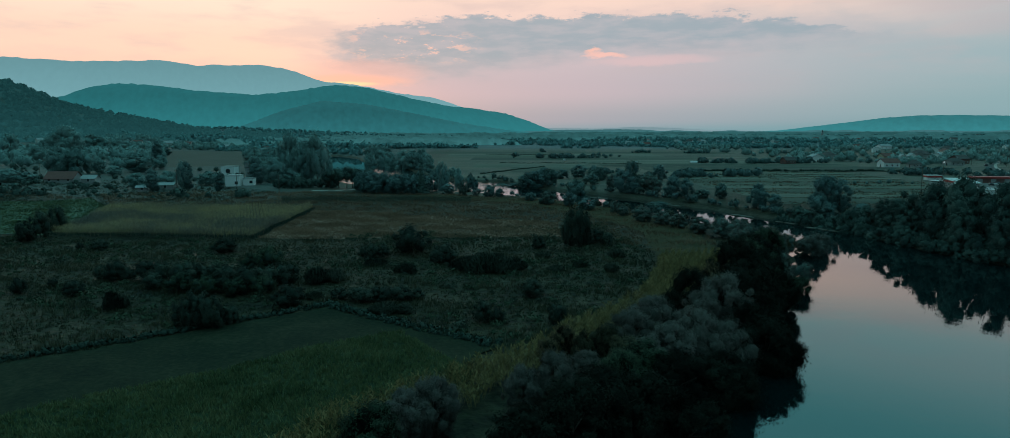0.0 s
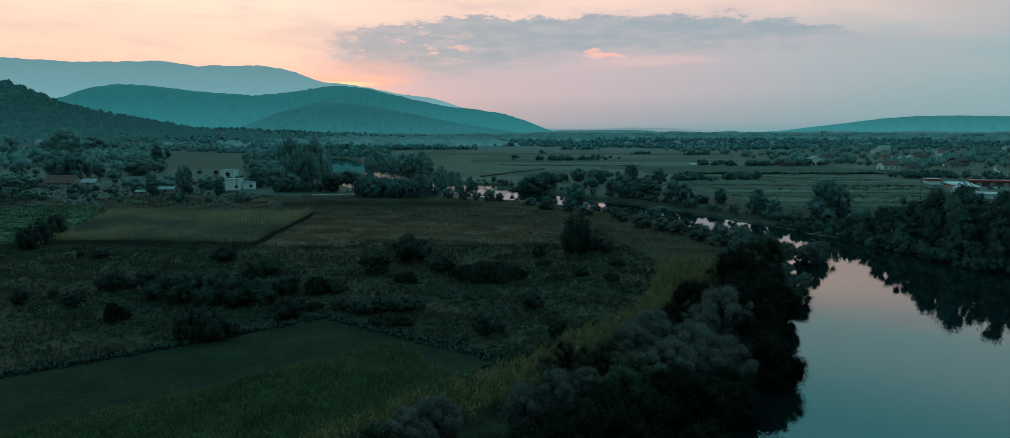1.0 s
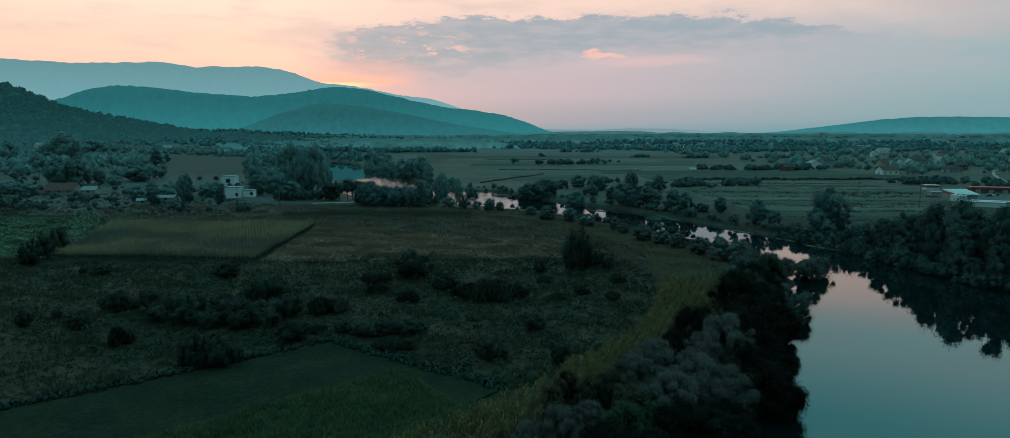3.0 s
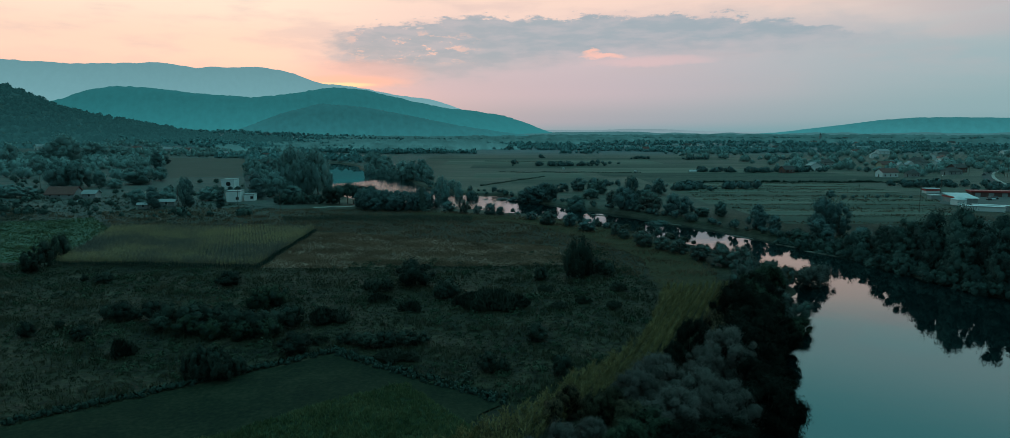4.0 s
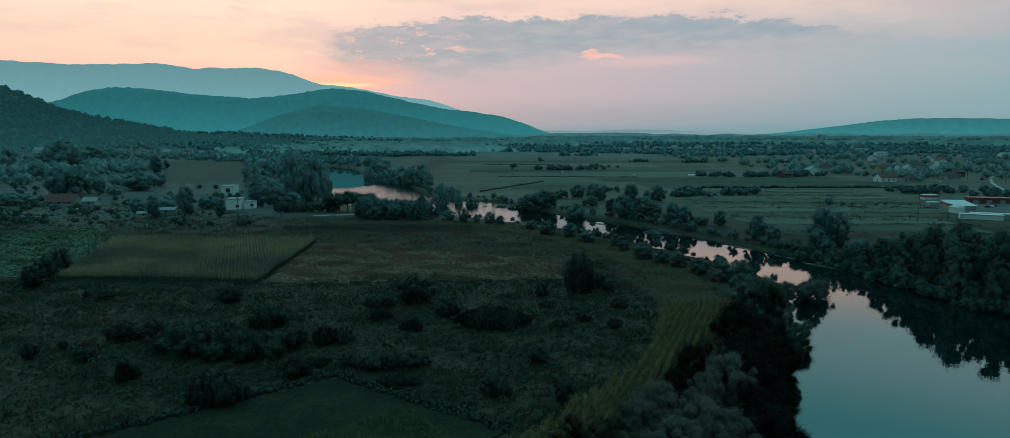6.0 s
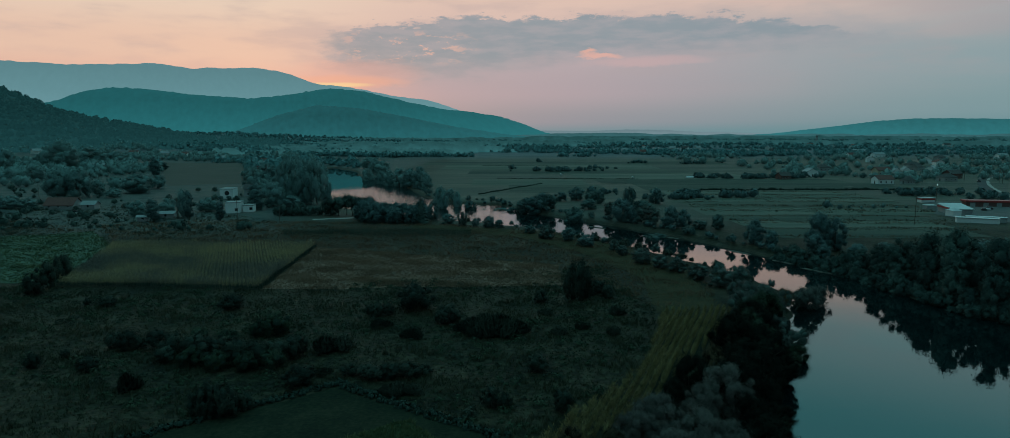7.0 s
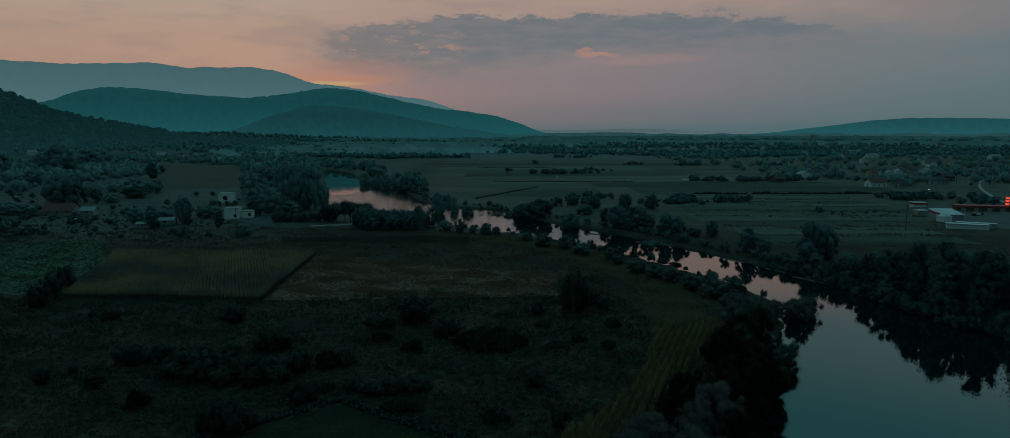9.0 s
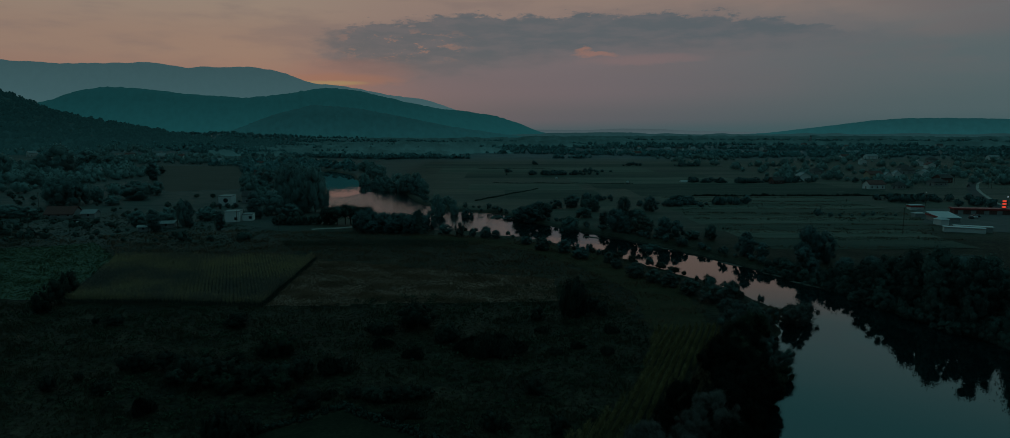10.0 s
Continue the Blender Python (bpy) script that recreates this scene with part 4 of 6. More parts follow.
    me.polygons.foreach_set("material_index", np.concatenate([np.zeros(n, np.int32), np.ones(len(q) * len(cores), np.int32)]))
    return soften(me, np.concatenate(NN))


def trunk_mesh(seed, tall, wide, base, limbs, r):
    rs = random.Random(seed)
    bm = bmesh.new()
    lean = (rs.uniform(-0.05, 0.05) * tall, rs.uniform(-0.05, 0.05) * tall)
    fork = (lean[0] * 0.5, lean[1] * 0.5, max(0.5, base + 0.12 * tall))
    tube(bm, (0, 0, -0.4), fork, r, r * 0.75)
    tube(bm, fork, (lean[0], lean[1], tall * 0.82), r * 0.72, r * 0.15, 6)
    for i in range(limbs):
        a = 6.283 * (i + rs.random() * 0.6) / limbs
        z0 = fork[2] + rs.uniform(0, 0.25) * tall
        reach = wide * rs.uniform(0.25, 0.42)
        tube(bm, (lean[0] * 0.6, lean[1] * 0.6, z0), (reach * math.cos(a), reach * math.sin(a), min(tall * 0.9, z0 + reach * rs.uniform(0.5, 1.1))), r * 0.45, r * 0.08, 5)
    me = bpy.data.meshes.new("trunk")
    bm.to_mesh(me)
    bm.free()
    me.materials.append(BARK)
    return me


def tree_kind(name, label, category, seed, tall, wide, base, lobes, clumps, leaves, leaf, material, limbs=5, r=None, droop=0.0, lump=0.42, core=None, mess=0.3, fill=0.74):
    """A tree or bush standing at the origin, out of which all of its kind are copied."""
    ob = tagged(new(name), label, category)
    part_of("trunk", trunk_mesh(seed, tall, wide, base, limbs, r or 0.022 * tall + 0.03), ob)
    part_of("crown", crown_mesh("crown", seed, tall, wide, base, lobes, clumps, leaves, leaf, material, droop, lump, core, mess, fill), ob)
    ob["tall"], ob["wide"] = tall, wide
    return ob


KINDS = {}


def spire_mesh(seed, tall, wide, material):
    """A conical crown of drooping sprays in whorls."""
    rs = np.random.RandomState(seed)
    n = 5200
    u = rs.rand(n) ** 0.7
    a = rs.rand(n) * 6.283
    r = wide / 2 * u * (0.72 + 0.28 * np.sin(u * 46 + 2 * np.sin(a * 3))) * (0.75 + 0.3 * rs.rand(n))
    P = np.stack([r * np.cos(a), r * np.sin(a), tall * (1 - u) + 0.2], -1)
    out = np.stack([np.cos(a), np.sin(a), np.full(n, 0.7)], -1)
    N_ = out + rs.normal(size=(n, 3)) * 0.35
    N_ /= np.linalg.norm(N_, axis=1, keepdims=True)
    t = np.cross(N_, rs.normal(size=(n, 3)))
    t /= np.linalg.norm(t, axis=1, keepdims=True)
    b = np.cross(N_, t)
    s = 0.19 * (0.6 + 0.8 * rs.rand(n))[:, None]
    V = np.stack([P - t * s - b * s * 0.6, P + t * s * 1.3, P - t * s + b * s * 0.7], 1).reshape(-1, 3)
    return soften(mesh_of("crown", V, np.arange(3 * n).reshape(n, 3), material), np.repeat(out + rs.normal(size=(n, 3)) * 0.2, 3, axis=0))


def plant(kind, x, y, tall, wide, group="", label="", sink=0.0, over=None):
    """Stand one of a kind at (x, y) with its height and spread in metres."""
    src = KINDS[kind][random.randrange(len(KINDS[kind]))]
    sz, sx = tall / src["tall"], wide / src["wide"]
    z = float(land(x, y)) - sink
    tip = Matrix.Rotation(radians(over[1]), 4, Vector((-math.sin(radians(over[0])), math.cos(radians(over[0])), 0))) if over else Matrix()
    m = Matrix.Translation((x, y, z)) @ tip @ Matrix.LocRotScale(None, Euler((random.uniform(-0.05, 0.05), random.uniform(-0.05, 0.05), random.uniform(0, 6.28))), (sx * random.uniform(0.94, 1.06), sx, sz))
    if "placed" not in src:
        src["placed"] = 1
        src.matrix_basis, ob = m, src
    else:
        src_scale = src.scale.copy()
        src.scale = (1, 1, 1)
        ob = copy_thing(src, m)
        src.scale = src_scale
    if group or label:
        tagged(ob, label, group=group)
    return ob


KINDS["bank_dark"] = [tree_kind("riverside_tree", "dense tree on the river bank in shade-dark leaf colour", "tree", 30 + i, 9, 8.5, 0.4, 34, 38, 9, 0.118, LEAF_SHADED, lump=0.27) for i in range(3)]
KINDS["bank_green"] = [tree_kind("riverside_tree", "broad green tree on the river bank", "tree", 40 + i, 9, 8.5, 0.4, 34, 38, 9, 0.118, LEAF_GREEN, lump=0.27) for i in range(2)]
KINDS["willow"] = [tree_kind("willow_tree", "rounded grey-green willow on the river bank", "tree", 50 + i, 8, 8, 0.2, 50, 54, 9, 0.082, LEAF_GREY, droop=0.1, lump=0.21, core=WILLOW_CORE, mess=0.25, fill=0.86) for i in range(3)]
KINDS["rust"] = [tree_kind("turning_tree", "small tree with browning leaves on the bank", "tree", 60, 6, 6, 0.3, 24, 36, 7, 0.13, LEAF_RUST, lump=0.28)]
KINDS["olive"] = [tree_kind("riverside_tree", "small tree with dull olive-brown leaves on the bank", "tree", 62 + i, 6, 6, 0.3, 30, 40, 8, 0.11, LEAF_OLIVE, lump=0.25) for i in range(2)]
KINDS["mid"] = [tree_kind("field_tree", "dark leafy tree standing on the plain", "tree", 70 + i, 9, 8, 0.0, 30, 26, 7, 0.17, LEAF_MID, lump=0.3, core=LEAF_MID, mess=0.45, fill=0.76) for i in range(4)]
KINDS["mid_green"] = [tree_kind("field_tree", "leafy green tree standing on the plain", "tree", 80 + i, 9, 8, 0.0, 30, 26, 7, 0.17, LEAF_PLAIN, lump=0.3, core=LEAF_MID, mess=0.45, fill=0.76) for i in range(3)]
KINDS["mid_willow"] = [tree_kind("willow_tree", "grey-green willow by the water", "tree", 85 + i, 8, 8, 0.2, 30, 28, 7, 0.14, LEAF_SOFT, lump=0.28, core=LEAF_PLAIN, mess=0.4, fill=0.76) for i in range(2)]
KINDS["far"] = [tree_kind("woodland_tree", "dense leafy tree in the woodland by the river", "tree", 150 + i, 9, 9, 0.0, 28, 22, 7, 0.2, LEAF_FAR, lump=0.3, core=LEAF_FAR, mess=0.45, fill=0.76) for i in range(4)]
KINDS["slim"] = [tree_kind("field_tree", "small tree on a bare trunk beside the water", "tree", 92 + i, 9, 8, 3.2, 20, 22, 6, 0.20, LEAF_EAST, lump=0.36, core=LEAF_EAST, mess=0.4, fill=0.76) for i in range(2)]
KINDS["spruce"] = [tree_kind("spruce_tree", "pointed dark spruce at the end of the spit", "tree", 96, 10, 6, 0.2, 1, 1, 1, 0.2, LEAF_EAST)]
for o in KINDS["spruce"][0].children:
    if o.name.startswith("crown"):
        o.data = spire_mesh(97, 10, 6, LEAF_EAST)
KINDS["poplar"] = [tree_kind("poplar_tree", "slender dark poplar beside the sheds", "tree", 90, 10, 4, 0.6, 18, 16, 8, 0.2, LEAF_MID, lump=0.5, core=LEAF_MID, fill=0.85)]
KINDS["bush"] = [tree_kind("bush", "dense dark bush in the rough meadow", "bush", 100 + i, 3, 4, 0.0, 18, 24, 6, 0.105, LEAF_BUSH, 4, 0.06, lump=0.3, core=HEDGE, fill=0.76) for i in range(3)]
KINDS["scrub"] = [tree_kind("bank_bush", "low leafy bush at the water's edge", "bush", 130 + i, 3, 4, 0.0, 10, 15, 5, 0.165, (LEAF_MID, LEAF_PLAIN, LEAF_SOFT)[i], 3, 0.05, lump=0.4, core=LEAF_MID, mess=0.4, fill=0.76) for i in range(3)]
KINDS["scrub_dark"] = [tree_kind("bank_bush", "dense dark bush at the foot of the bank", "bush", 135 + i, 3, 4, 0.0, 10, 15, 5, 0.165, LEAF_EAST, 3, 0.05, lump=0.4, mess=0.4, core=LEAF_EAST, fill=0.8) for i in range(2)]
KINDS["east_dark"] = [tree_kind("riverside_tree", "tall dark tree on the east bank", "tree", 140 + i, 12, 10, 0.0, 36, 26, 6, 0.19, LEAF_EAST, lump=0.27, mess=0.4, core=LEAF_EAST, fill=0.76) for i in range(3)]
KINDS["east_green"] = [tree_kind("riverside_tree", "tall grey-green tree on the east bank", "tree", 145 + i, 12, 10, 0.0, 36, 26, 6, 0.19, LEAF_PLAIN, lump=0.27, mess=0.4, core=LEAF_EAST, fill=0.76) for i in range(2)]
KINDS["bush_green"] = [tree_kind("bush", "leafy green bush in the rough meadow", "bush", 110 + i, 3, 4, 0.0, 18, 24, 6, 0.105, LEAF_GREEN, 4, 0.06, lump=0.3, core=HEDGE, fill=0.76) for i in range(2)]
KINDS["weed"] = [tree_kind("weed_clump", "clump of tall grey-green weeds", "bush", 120 + i, 2.5, 3, 0.0, 12, 16, 6, 0.17, REED, 4, 0.04) for i in range(2)]


def reed_kind(seed, tall, wide, material, label):
    """A dome of upright reeds and tall weeds, standing at the origin."""
    ob = tagged(new("reed_clump"), label, "reeds")
    for k, (n, share) in enumerate(((4200, 1.0), (1200, 0.75))):
        rs = np.random.RandomState(seed + k)
        a, q = rs.rand(n) * 6.283, np.sqrt(rs.rand(n))
        r = q * wide / 2 * share * (0.8 + 0.25 * np.sin(a * 3 + seed))
        x, y = r * np.cos(a), r * np.sin(a)
        h = tall * (1.0 - 0.55 * q ** 2) * (0.65 + 0.4 * rs.rand(n)) * (1.0 if k == 0 else 0.8)
        lean = np.stack([0.28 * q * np.cos(a) + rs.normal(0, 0.12, n), 0.28 * q * np.sin(a) + rs.normal(0, 0.12, n), np.ones(n)], -1)
        lean /= np.linalg.norm(lean, axis=1, keepdims=True)
        foot = np.stack([x, y, np.full(n, -0.1)], -1) + lean * (h * (0.35 if k == 0 else 0.0))[:, None]
        V, F = sprays(foot, lean, h * (0.65 if k == 0 else 1.0), np.full(n, 0.03), rng_=rs)
        me = mesh_of(("foliage", "undergrowth")[k], V, F, material)
        part_of(("foliage", "undergrowth")[k], soften(me, np.repeat(np.stack([np.cos(a) * q, np.sin(a) * q, np.full(n, 0.75)], -1) + rs.normal(0, 0.2, (n, 3)), 4, axis=0)), ob)
    ob["tall"], ob["wide"] = tall, wide
    return ob


KINDS["reeds"] = [reed_kind(300 + 7 * i, 2.6, 4.0, (LEAF_BUSH, REED)[i], ("dome of dark upright reeds in the meadow", "dome of grey-green reeds and tall weeds in the meadow")[i]) for i in range(2)]


def grove(kind, group, spots, grow=2.0, flat_=1.0):
    """Trees of one stand: (x, y, crown radius)."""
    for x, y, r in spots:
        if r < 7:
            plant(kind, x, y, grow * r * flat_ + 1.0, 2.1 * r, group)
        else:
            for i in range(5):
                a = 1.257 * i + x
                plant(kind, x + 0.55 * r * math.cos(a), y + 0.55 * r * math.sin(a), (grow * r + 1.0) * random.uniform(0.7, 1.0), 1.15 * r, group)


def stand(kind, group, spots):
    """Trees of one stand: (x, y, height, crown radius)."""
    for x, y, h, r in spots:
        plant(kind, x, y, h, 2.1 * r, group)


BANK = "trees along the near river bank"
stand("willow", BANK, [(16, 68.5, 6.6, 3.0), (20.5, 67, 6.8, 3.4), (20.5, 64.5, 6.0, 2.4), (17, 62.5, 5.4, 2.8), (13.4, 65.5, 6.0, 2.6), (23.6, 66.5, 6.6, 3.0), (22.5, 62.5, 5.0, 2.4), (14.5, 61, 4.2, 2.0), (26.3, 75, 7.4, 3.4), (22.5, 72, 6.0, 2.4), (4.2, 54, 5.4, 2.4), (1.6, 52.6, 4.6, 1.8),
                       (-5.6, 48.5, 5.2, 2.4), (-7.6, 46.8, 4.6, 2.2), (7.5, 57.5, 4.0, 1.8)])
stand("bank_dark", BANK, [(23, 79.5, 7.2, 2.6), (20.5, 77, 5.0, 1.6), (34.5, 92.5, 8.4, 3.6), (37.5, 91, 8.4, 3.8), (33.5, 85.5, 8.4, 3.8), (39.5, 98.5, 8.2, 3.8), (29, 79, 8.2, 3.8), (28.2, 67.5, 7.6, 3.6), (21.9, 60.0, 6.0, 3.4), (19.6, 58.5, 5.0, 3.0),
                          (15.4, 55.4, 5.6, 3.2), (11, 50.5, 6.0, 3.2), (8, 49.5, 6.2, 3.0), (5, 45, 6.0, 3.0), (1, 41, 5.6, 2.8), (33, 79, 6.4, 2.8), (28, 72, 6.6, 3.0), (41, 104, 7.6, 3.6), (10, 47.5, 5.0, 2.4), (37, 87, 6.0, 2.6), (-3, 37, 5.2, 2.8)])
stand("bank_green", BANK, [(-9, 42, 5.4, 2.4), (37.5, 93.5, 7.4, 3.0), (37, 97, 7.6, 2.8), (45.5, 112, 7.4, 3.4), (42.5, 108, 7.0, 3.0), (13, 57, 5.0, 2.6), (10, 55, 4.8, 2.2)])
stand("mid_willow", BANK, [(44.5, 103, 7.0, 2.8), (42.5, 100, 6.4, 2.2), (48, 116, 7.0, 3.0), (47.5, 123.5, 6.6, 3.0), (51, 121, 6.0, 2.6), (44.5, 118, 6.2, 2.6), (49, 133, 4.6, 2.6), (53, 129, 4.8, 2.6)])
stand("olive", BANK, [(10.4, 62.6, 4.8, 1.9), (8.2, 61.6, 4.2, 1.6), (11.6, 60.2, 4.2, 1.7)])
stand("rust", BANK, [(27.2, 83.2, 6.8, 1.7), (6.2, 66, 3.6, 1.4), (4.4, 64, 3.0, 1.3), (57, 129, 3.6, 2.4), (33, 96, 4.0, 1.5)])
for x_, y_, h_, r_, way_, tip_, k_ in ((48.5, 105, 5.2, 1.7, -25, 48, "mid_willow"), (47, 101, 4.6, 1.6, -35, 50, "bank_green"), (30.5, 73.5, 6.0, 1.8, -30, 55, "bank_dark"), (29.5, 71, 5.2, 1.7, -20, 50, "bank_green"), (28.5, 67, 6.4, 1.9, -30, 52, "bank_dark"),
                                       (40, 90, 5.0, 1.8, -30, 40, "bank_dark"), (34, 81.5, 4.6, 1.9, -30, 28, "bank_green"), (22, 58, 5.0, 1.8, -30, 42, "bank_dark"), (56, 127, 4.6, 1.8, -20, 45, "mid_willow"), (16, 50, 5.0, 1.8, -30, 40, "bank_dark"),
                                       (42, 92, 5.0, 1.6, -25, 36, "bank_green")):
    plant(k_, x_ - 2.0, y_ + 0.9, h_ + 0.6, 2.1 * r_ + 0.8, BANK, "tree leaning out over the water from the bank", over=(way_, tip_))


def arching_willow(x, y, turn, seed, reach, tall, wide, base):
    """An old willow whose trunk leans far out over the water and carries its crown at the end."""
    ob = tagged(new("willow_tree"), "old willow arching out over the river from the bank", "tree", BANK)
    ob.matrix_basis = pose(x, y, float(land(x, y)), 0, 0, turn)
    rs = random.Random(seed)
    bm = bmesh.new()
    line = [(0, 0, -0.4), (0.22 * reach, 0.1, 1.1), (0.55 * reach, -0.2, 2.0), (0.9 * reach, 0.0, 2.5), (1.15 * reach, 0.2, 3.2)]
    for k in range(4):
        tube(bm, line[k], line[k + 1], 0.30 - 0.055 * k, 0.25 - 0.055 * k, 8)
    for k in range(9):
        a, u = rs.uniform(0, 6.283), rs.uniform(0.45, 1.1)
        foot = (u * reach, 0, 1.2 + 1.4 * u)
        tube(bm, foot, (foot[0] + 1.9 * math.cos(a), 1.9 * math.sin(a), foot[2] + rs.uniform(0.8, 2.4)), 0.10, 0.02, 5)
    part("trunk", bm, BARK, ob)
    for k, (dx, dy, dz, q) in enumerate(((1.05 * reach, 0.0, 0.0, 1.0), (0.72 * reach, 1.3, 0.5, 0.7), (0.35 * reach, -0.6, 0.8, 0.6))):
        me = crown_mesh("crown", seed + k, tall * q, wide * q, base, 20, 26, 7, 0.125, LEAF_SOFT, 0.15, 0.3, LEAF_SOFT, 0.4, 0.6)
        me.transform(Matrix.Translation((dx, dy, dz)))
        part_of("crown", me, ob)
    return ob


arching_willow(61.5, 136.5, -4, 401, 6.0, 4.6, 5.6, 1.0)
arching_willow(60.5, 131.0, -14, 411, 3.2, 5.4, 4.4, 1.0)
BEND = "small trees along the river bend"
stand("mid_willow", BEND, [(55, 150, 4.2, 2.8), (50, 146, 4.4, 3.0), (47, 154, 4.0, 2.6), (44, 161, 3.8, 2.4)])
stand("mid", BEND, [(-22, 250, 4.4, 2.7), (-11, 244, 3.3, 1.4), (-6, 242, 4.4, 2.7), (21, 210, 4.4, 2.5), (26, 200, 3.7, 3.0), (-2, 240, 3.2, 1.9), (9, 226, 3.0, 2.1)])
stand("mid_willow", BEND, [(-16, 244, 5.7, 2.1), (14, 214, 5.0, 3.1), (33, 192, 3.9, 1.7), (37, 172, 4.4, 3.0), (41, 166, 3.9, 2.5), (34, 184, 3.1, 2.0)])
SPIT = "trees on the spit"
stand("mid", SPIT, [(-55, 256, 8.2, 3.9), (-48, 256, 8.2, 3.9), (-41, 260, 7.4, 4.2), (-52, 252, 5.4, 3.3), (-44, 252, 6.3, 3.6), (-37, 252, 7.2, 3.1), (-61, 269, 6.7, 3.0), (-58.5, 263, 8.4, 3.6), (-51.5, 260, 8.0, 3.8), (-45, 262, 7.4, 4.0), (-37.5, 257, 7.2, 3.4), (-31.5, 257, 6.8, 2.8), (-55.5, 268, 8.4, 3.2)])
stand("mid", SPIT, [(-29, 262, 8.0, 2.7), (-34, 262, 8.6, 2.6)])
stand("slim", SPIT, [(-76, 277, 7.6, 3.2), (-69, 280, 8.8, 3.4), (-63.5, 276, 8.0, 3.2), (-58, 275, 8.2, 3.2), (-72, 278, 8.3, 3.7), (-66, 278, 8.5, 3.4), (-61, 278, 7.7, 3.4)])
stand("spruce", SPIT, [(-33, 254, 9.7, 3.1)])
EAST = "trees on the far bank upstream"
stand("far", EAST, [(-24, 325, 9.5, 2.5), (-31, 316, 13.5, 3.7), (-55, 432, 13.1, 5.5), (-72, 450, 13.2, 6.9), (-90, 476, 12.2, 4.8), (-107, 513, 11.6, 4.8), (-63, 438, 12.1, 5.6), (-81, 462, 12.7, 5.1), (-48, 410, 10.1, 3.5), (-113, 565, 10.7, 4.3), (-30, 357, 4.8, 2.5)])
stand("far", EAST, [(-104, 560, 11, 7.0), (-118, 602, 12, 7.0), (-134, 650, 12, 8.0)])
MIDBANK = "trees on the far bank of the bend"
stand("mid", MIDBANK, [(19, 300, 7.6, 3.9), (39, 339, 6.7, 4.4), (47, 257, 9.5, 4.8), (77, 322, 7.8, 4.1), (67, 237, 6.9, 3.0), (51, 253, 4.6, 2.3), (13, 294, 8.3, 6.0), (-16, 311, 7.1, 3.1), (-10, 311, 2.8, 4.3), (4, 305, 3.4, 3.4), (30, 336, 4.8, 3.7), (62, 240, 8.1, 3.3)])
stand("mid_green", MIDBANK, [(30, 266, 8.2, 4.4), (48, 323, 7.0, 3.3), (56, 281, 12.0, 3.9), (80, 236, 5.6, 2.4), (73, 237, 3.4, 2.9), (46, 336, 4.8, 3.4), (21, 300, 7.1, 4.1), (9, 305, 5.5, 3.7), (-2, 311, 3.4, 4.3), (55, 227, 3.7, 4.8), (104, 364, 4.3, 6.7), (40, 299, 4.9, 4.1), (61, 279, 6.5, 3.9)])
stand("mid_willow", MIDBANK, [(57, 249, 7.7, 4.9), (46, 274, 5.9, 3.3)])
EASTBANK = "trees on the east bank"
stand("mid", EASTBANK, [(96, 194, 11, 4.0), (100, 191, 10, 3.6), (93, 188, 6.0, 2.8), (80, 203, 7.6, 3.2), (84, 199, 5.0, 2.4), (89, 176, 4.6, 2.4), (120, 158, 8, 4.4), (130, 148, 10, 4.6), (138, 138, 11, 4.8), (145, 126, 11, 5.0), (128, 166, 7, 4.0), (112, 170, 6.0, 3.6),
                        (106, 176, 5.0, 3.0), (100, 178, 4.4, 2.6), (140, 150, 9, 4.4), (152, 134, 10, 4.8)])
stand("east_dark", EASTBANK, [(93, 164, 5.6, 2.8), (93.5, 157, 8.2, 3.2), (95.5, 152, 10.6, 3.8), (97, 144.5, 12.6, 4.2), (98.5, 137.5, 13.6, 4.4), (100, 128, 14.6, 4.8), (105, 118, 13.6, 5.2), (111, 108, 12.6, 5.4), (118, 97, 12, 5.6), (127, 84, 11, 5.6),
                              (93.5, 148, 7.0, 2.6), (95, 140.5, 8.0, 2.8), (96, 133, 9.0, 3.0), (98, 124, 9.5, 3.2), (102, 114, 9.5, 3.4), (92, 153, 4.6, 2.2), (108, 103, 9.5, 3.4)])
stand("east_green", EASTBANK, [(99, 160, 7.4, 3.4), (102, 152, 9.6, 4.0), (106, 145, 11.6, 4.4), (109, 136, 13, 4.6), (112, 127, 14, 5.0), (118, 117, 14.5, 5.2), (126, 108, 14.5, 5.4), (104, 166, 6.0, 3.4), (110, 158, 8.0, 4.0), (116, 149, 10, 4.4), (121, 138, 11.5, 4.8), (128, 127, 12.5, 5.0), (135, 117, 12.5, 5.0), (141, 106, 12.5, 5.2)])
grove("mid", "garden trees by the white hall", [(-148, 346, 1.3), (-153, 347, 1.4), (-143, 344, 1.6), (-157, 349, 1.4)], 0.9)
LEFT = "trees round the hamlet"
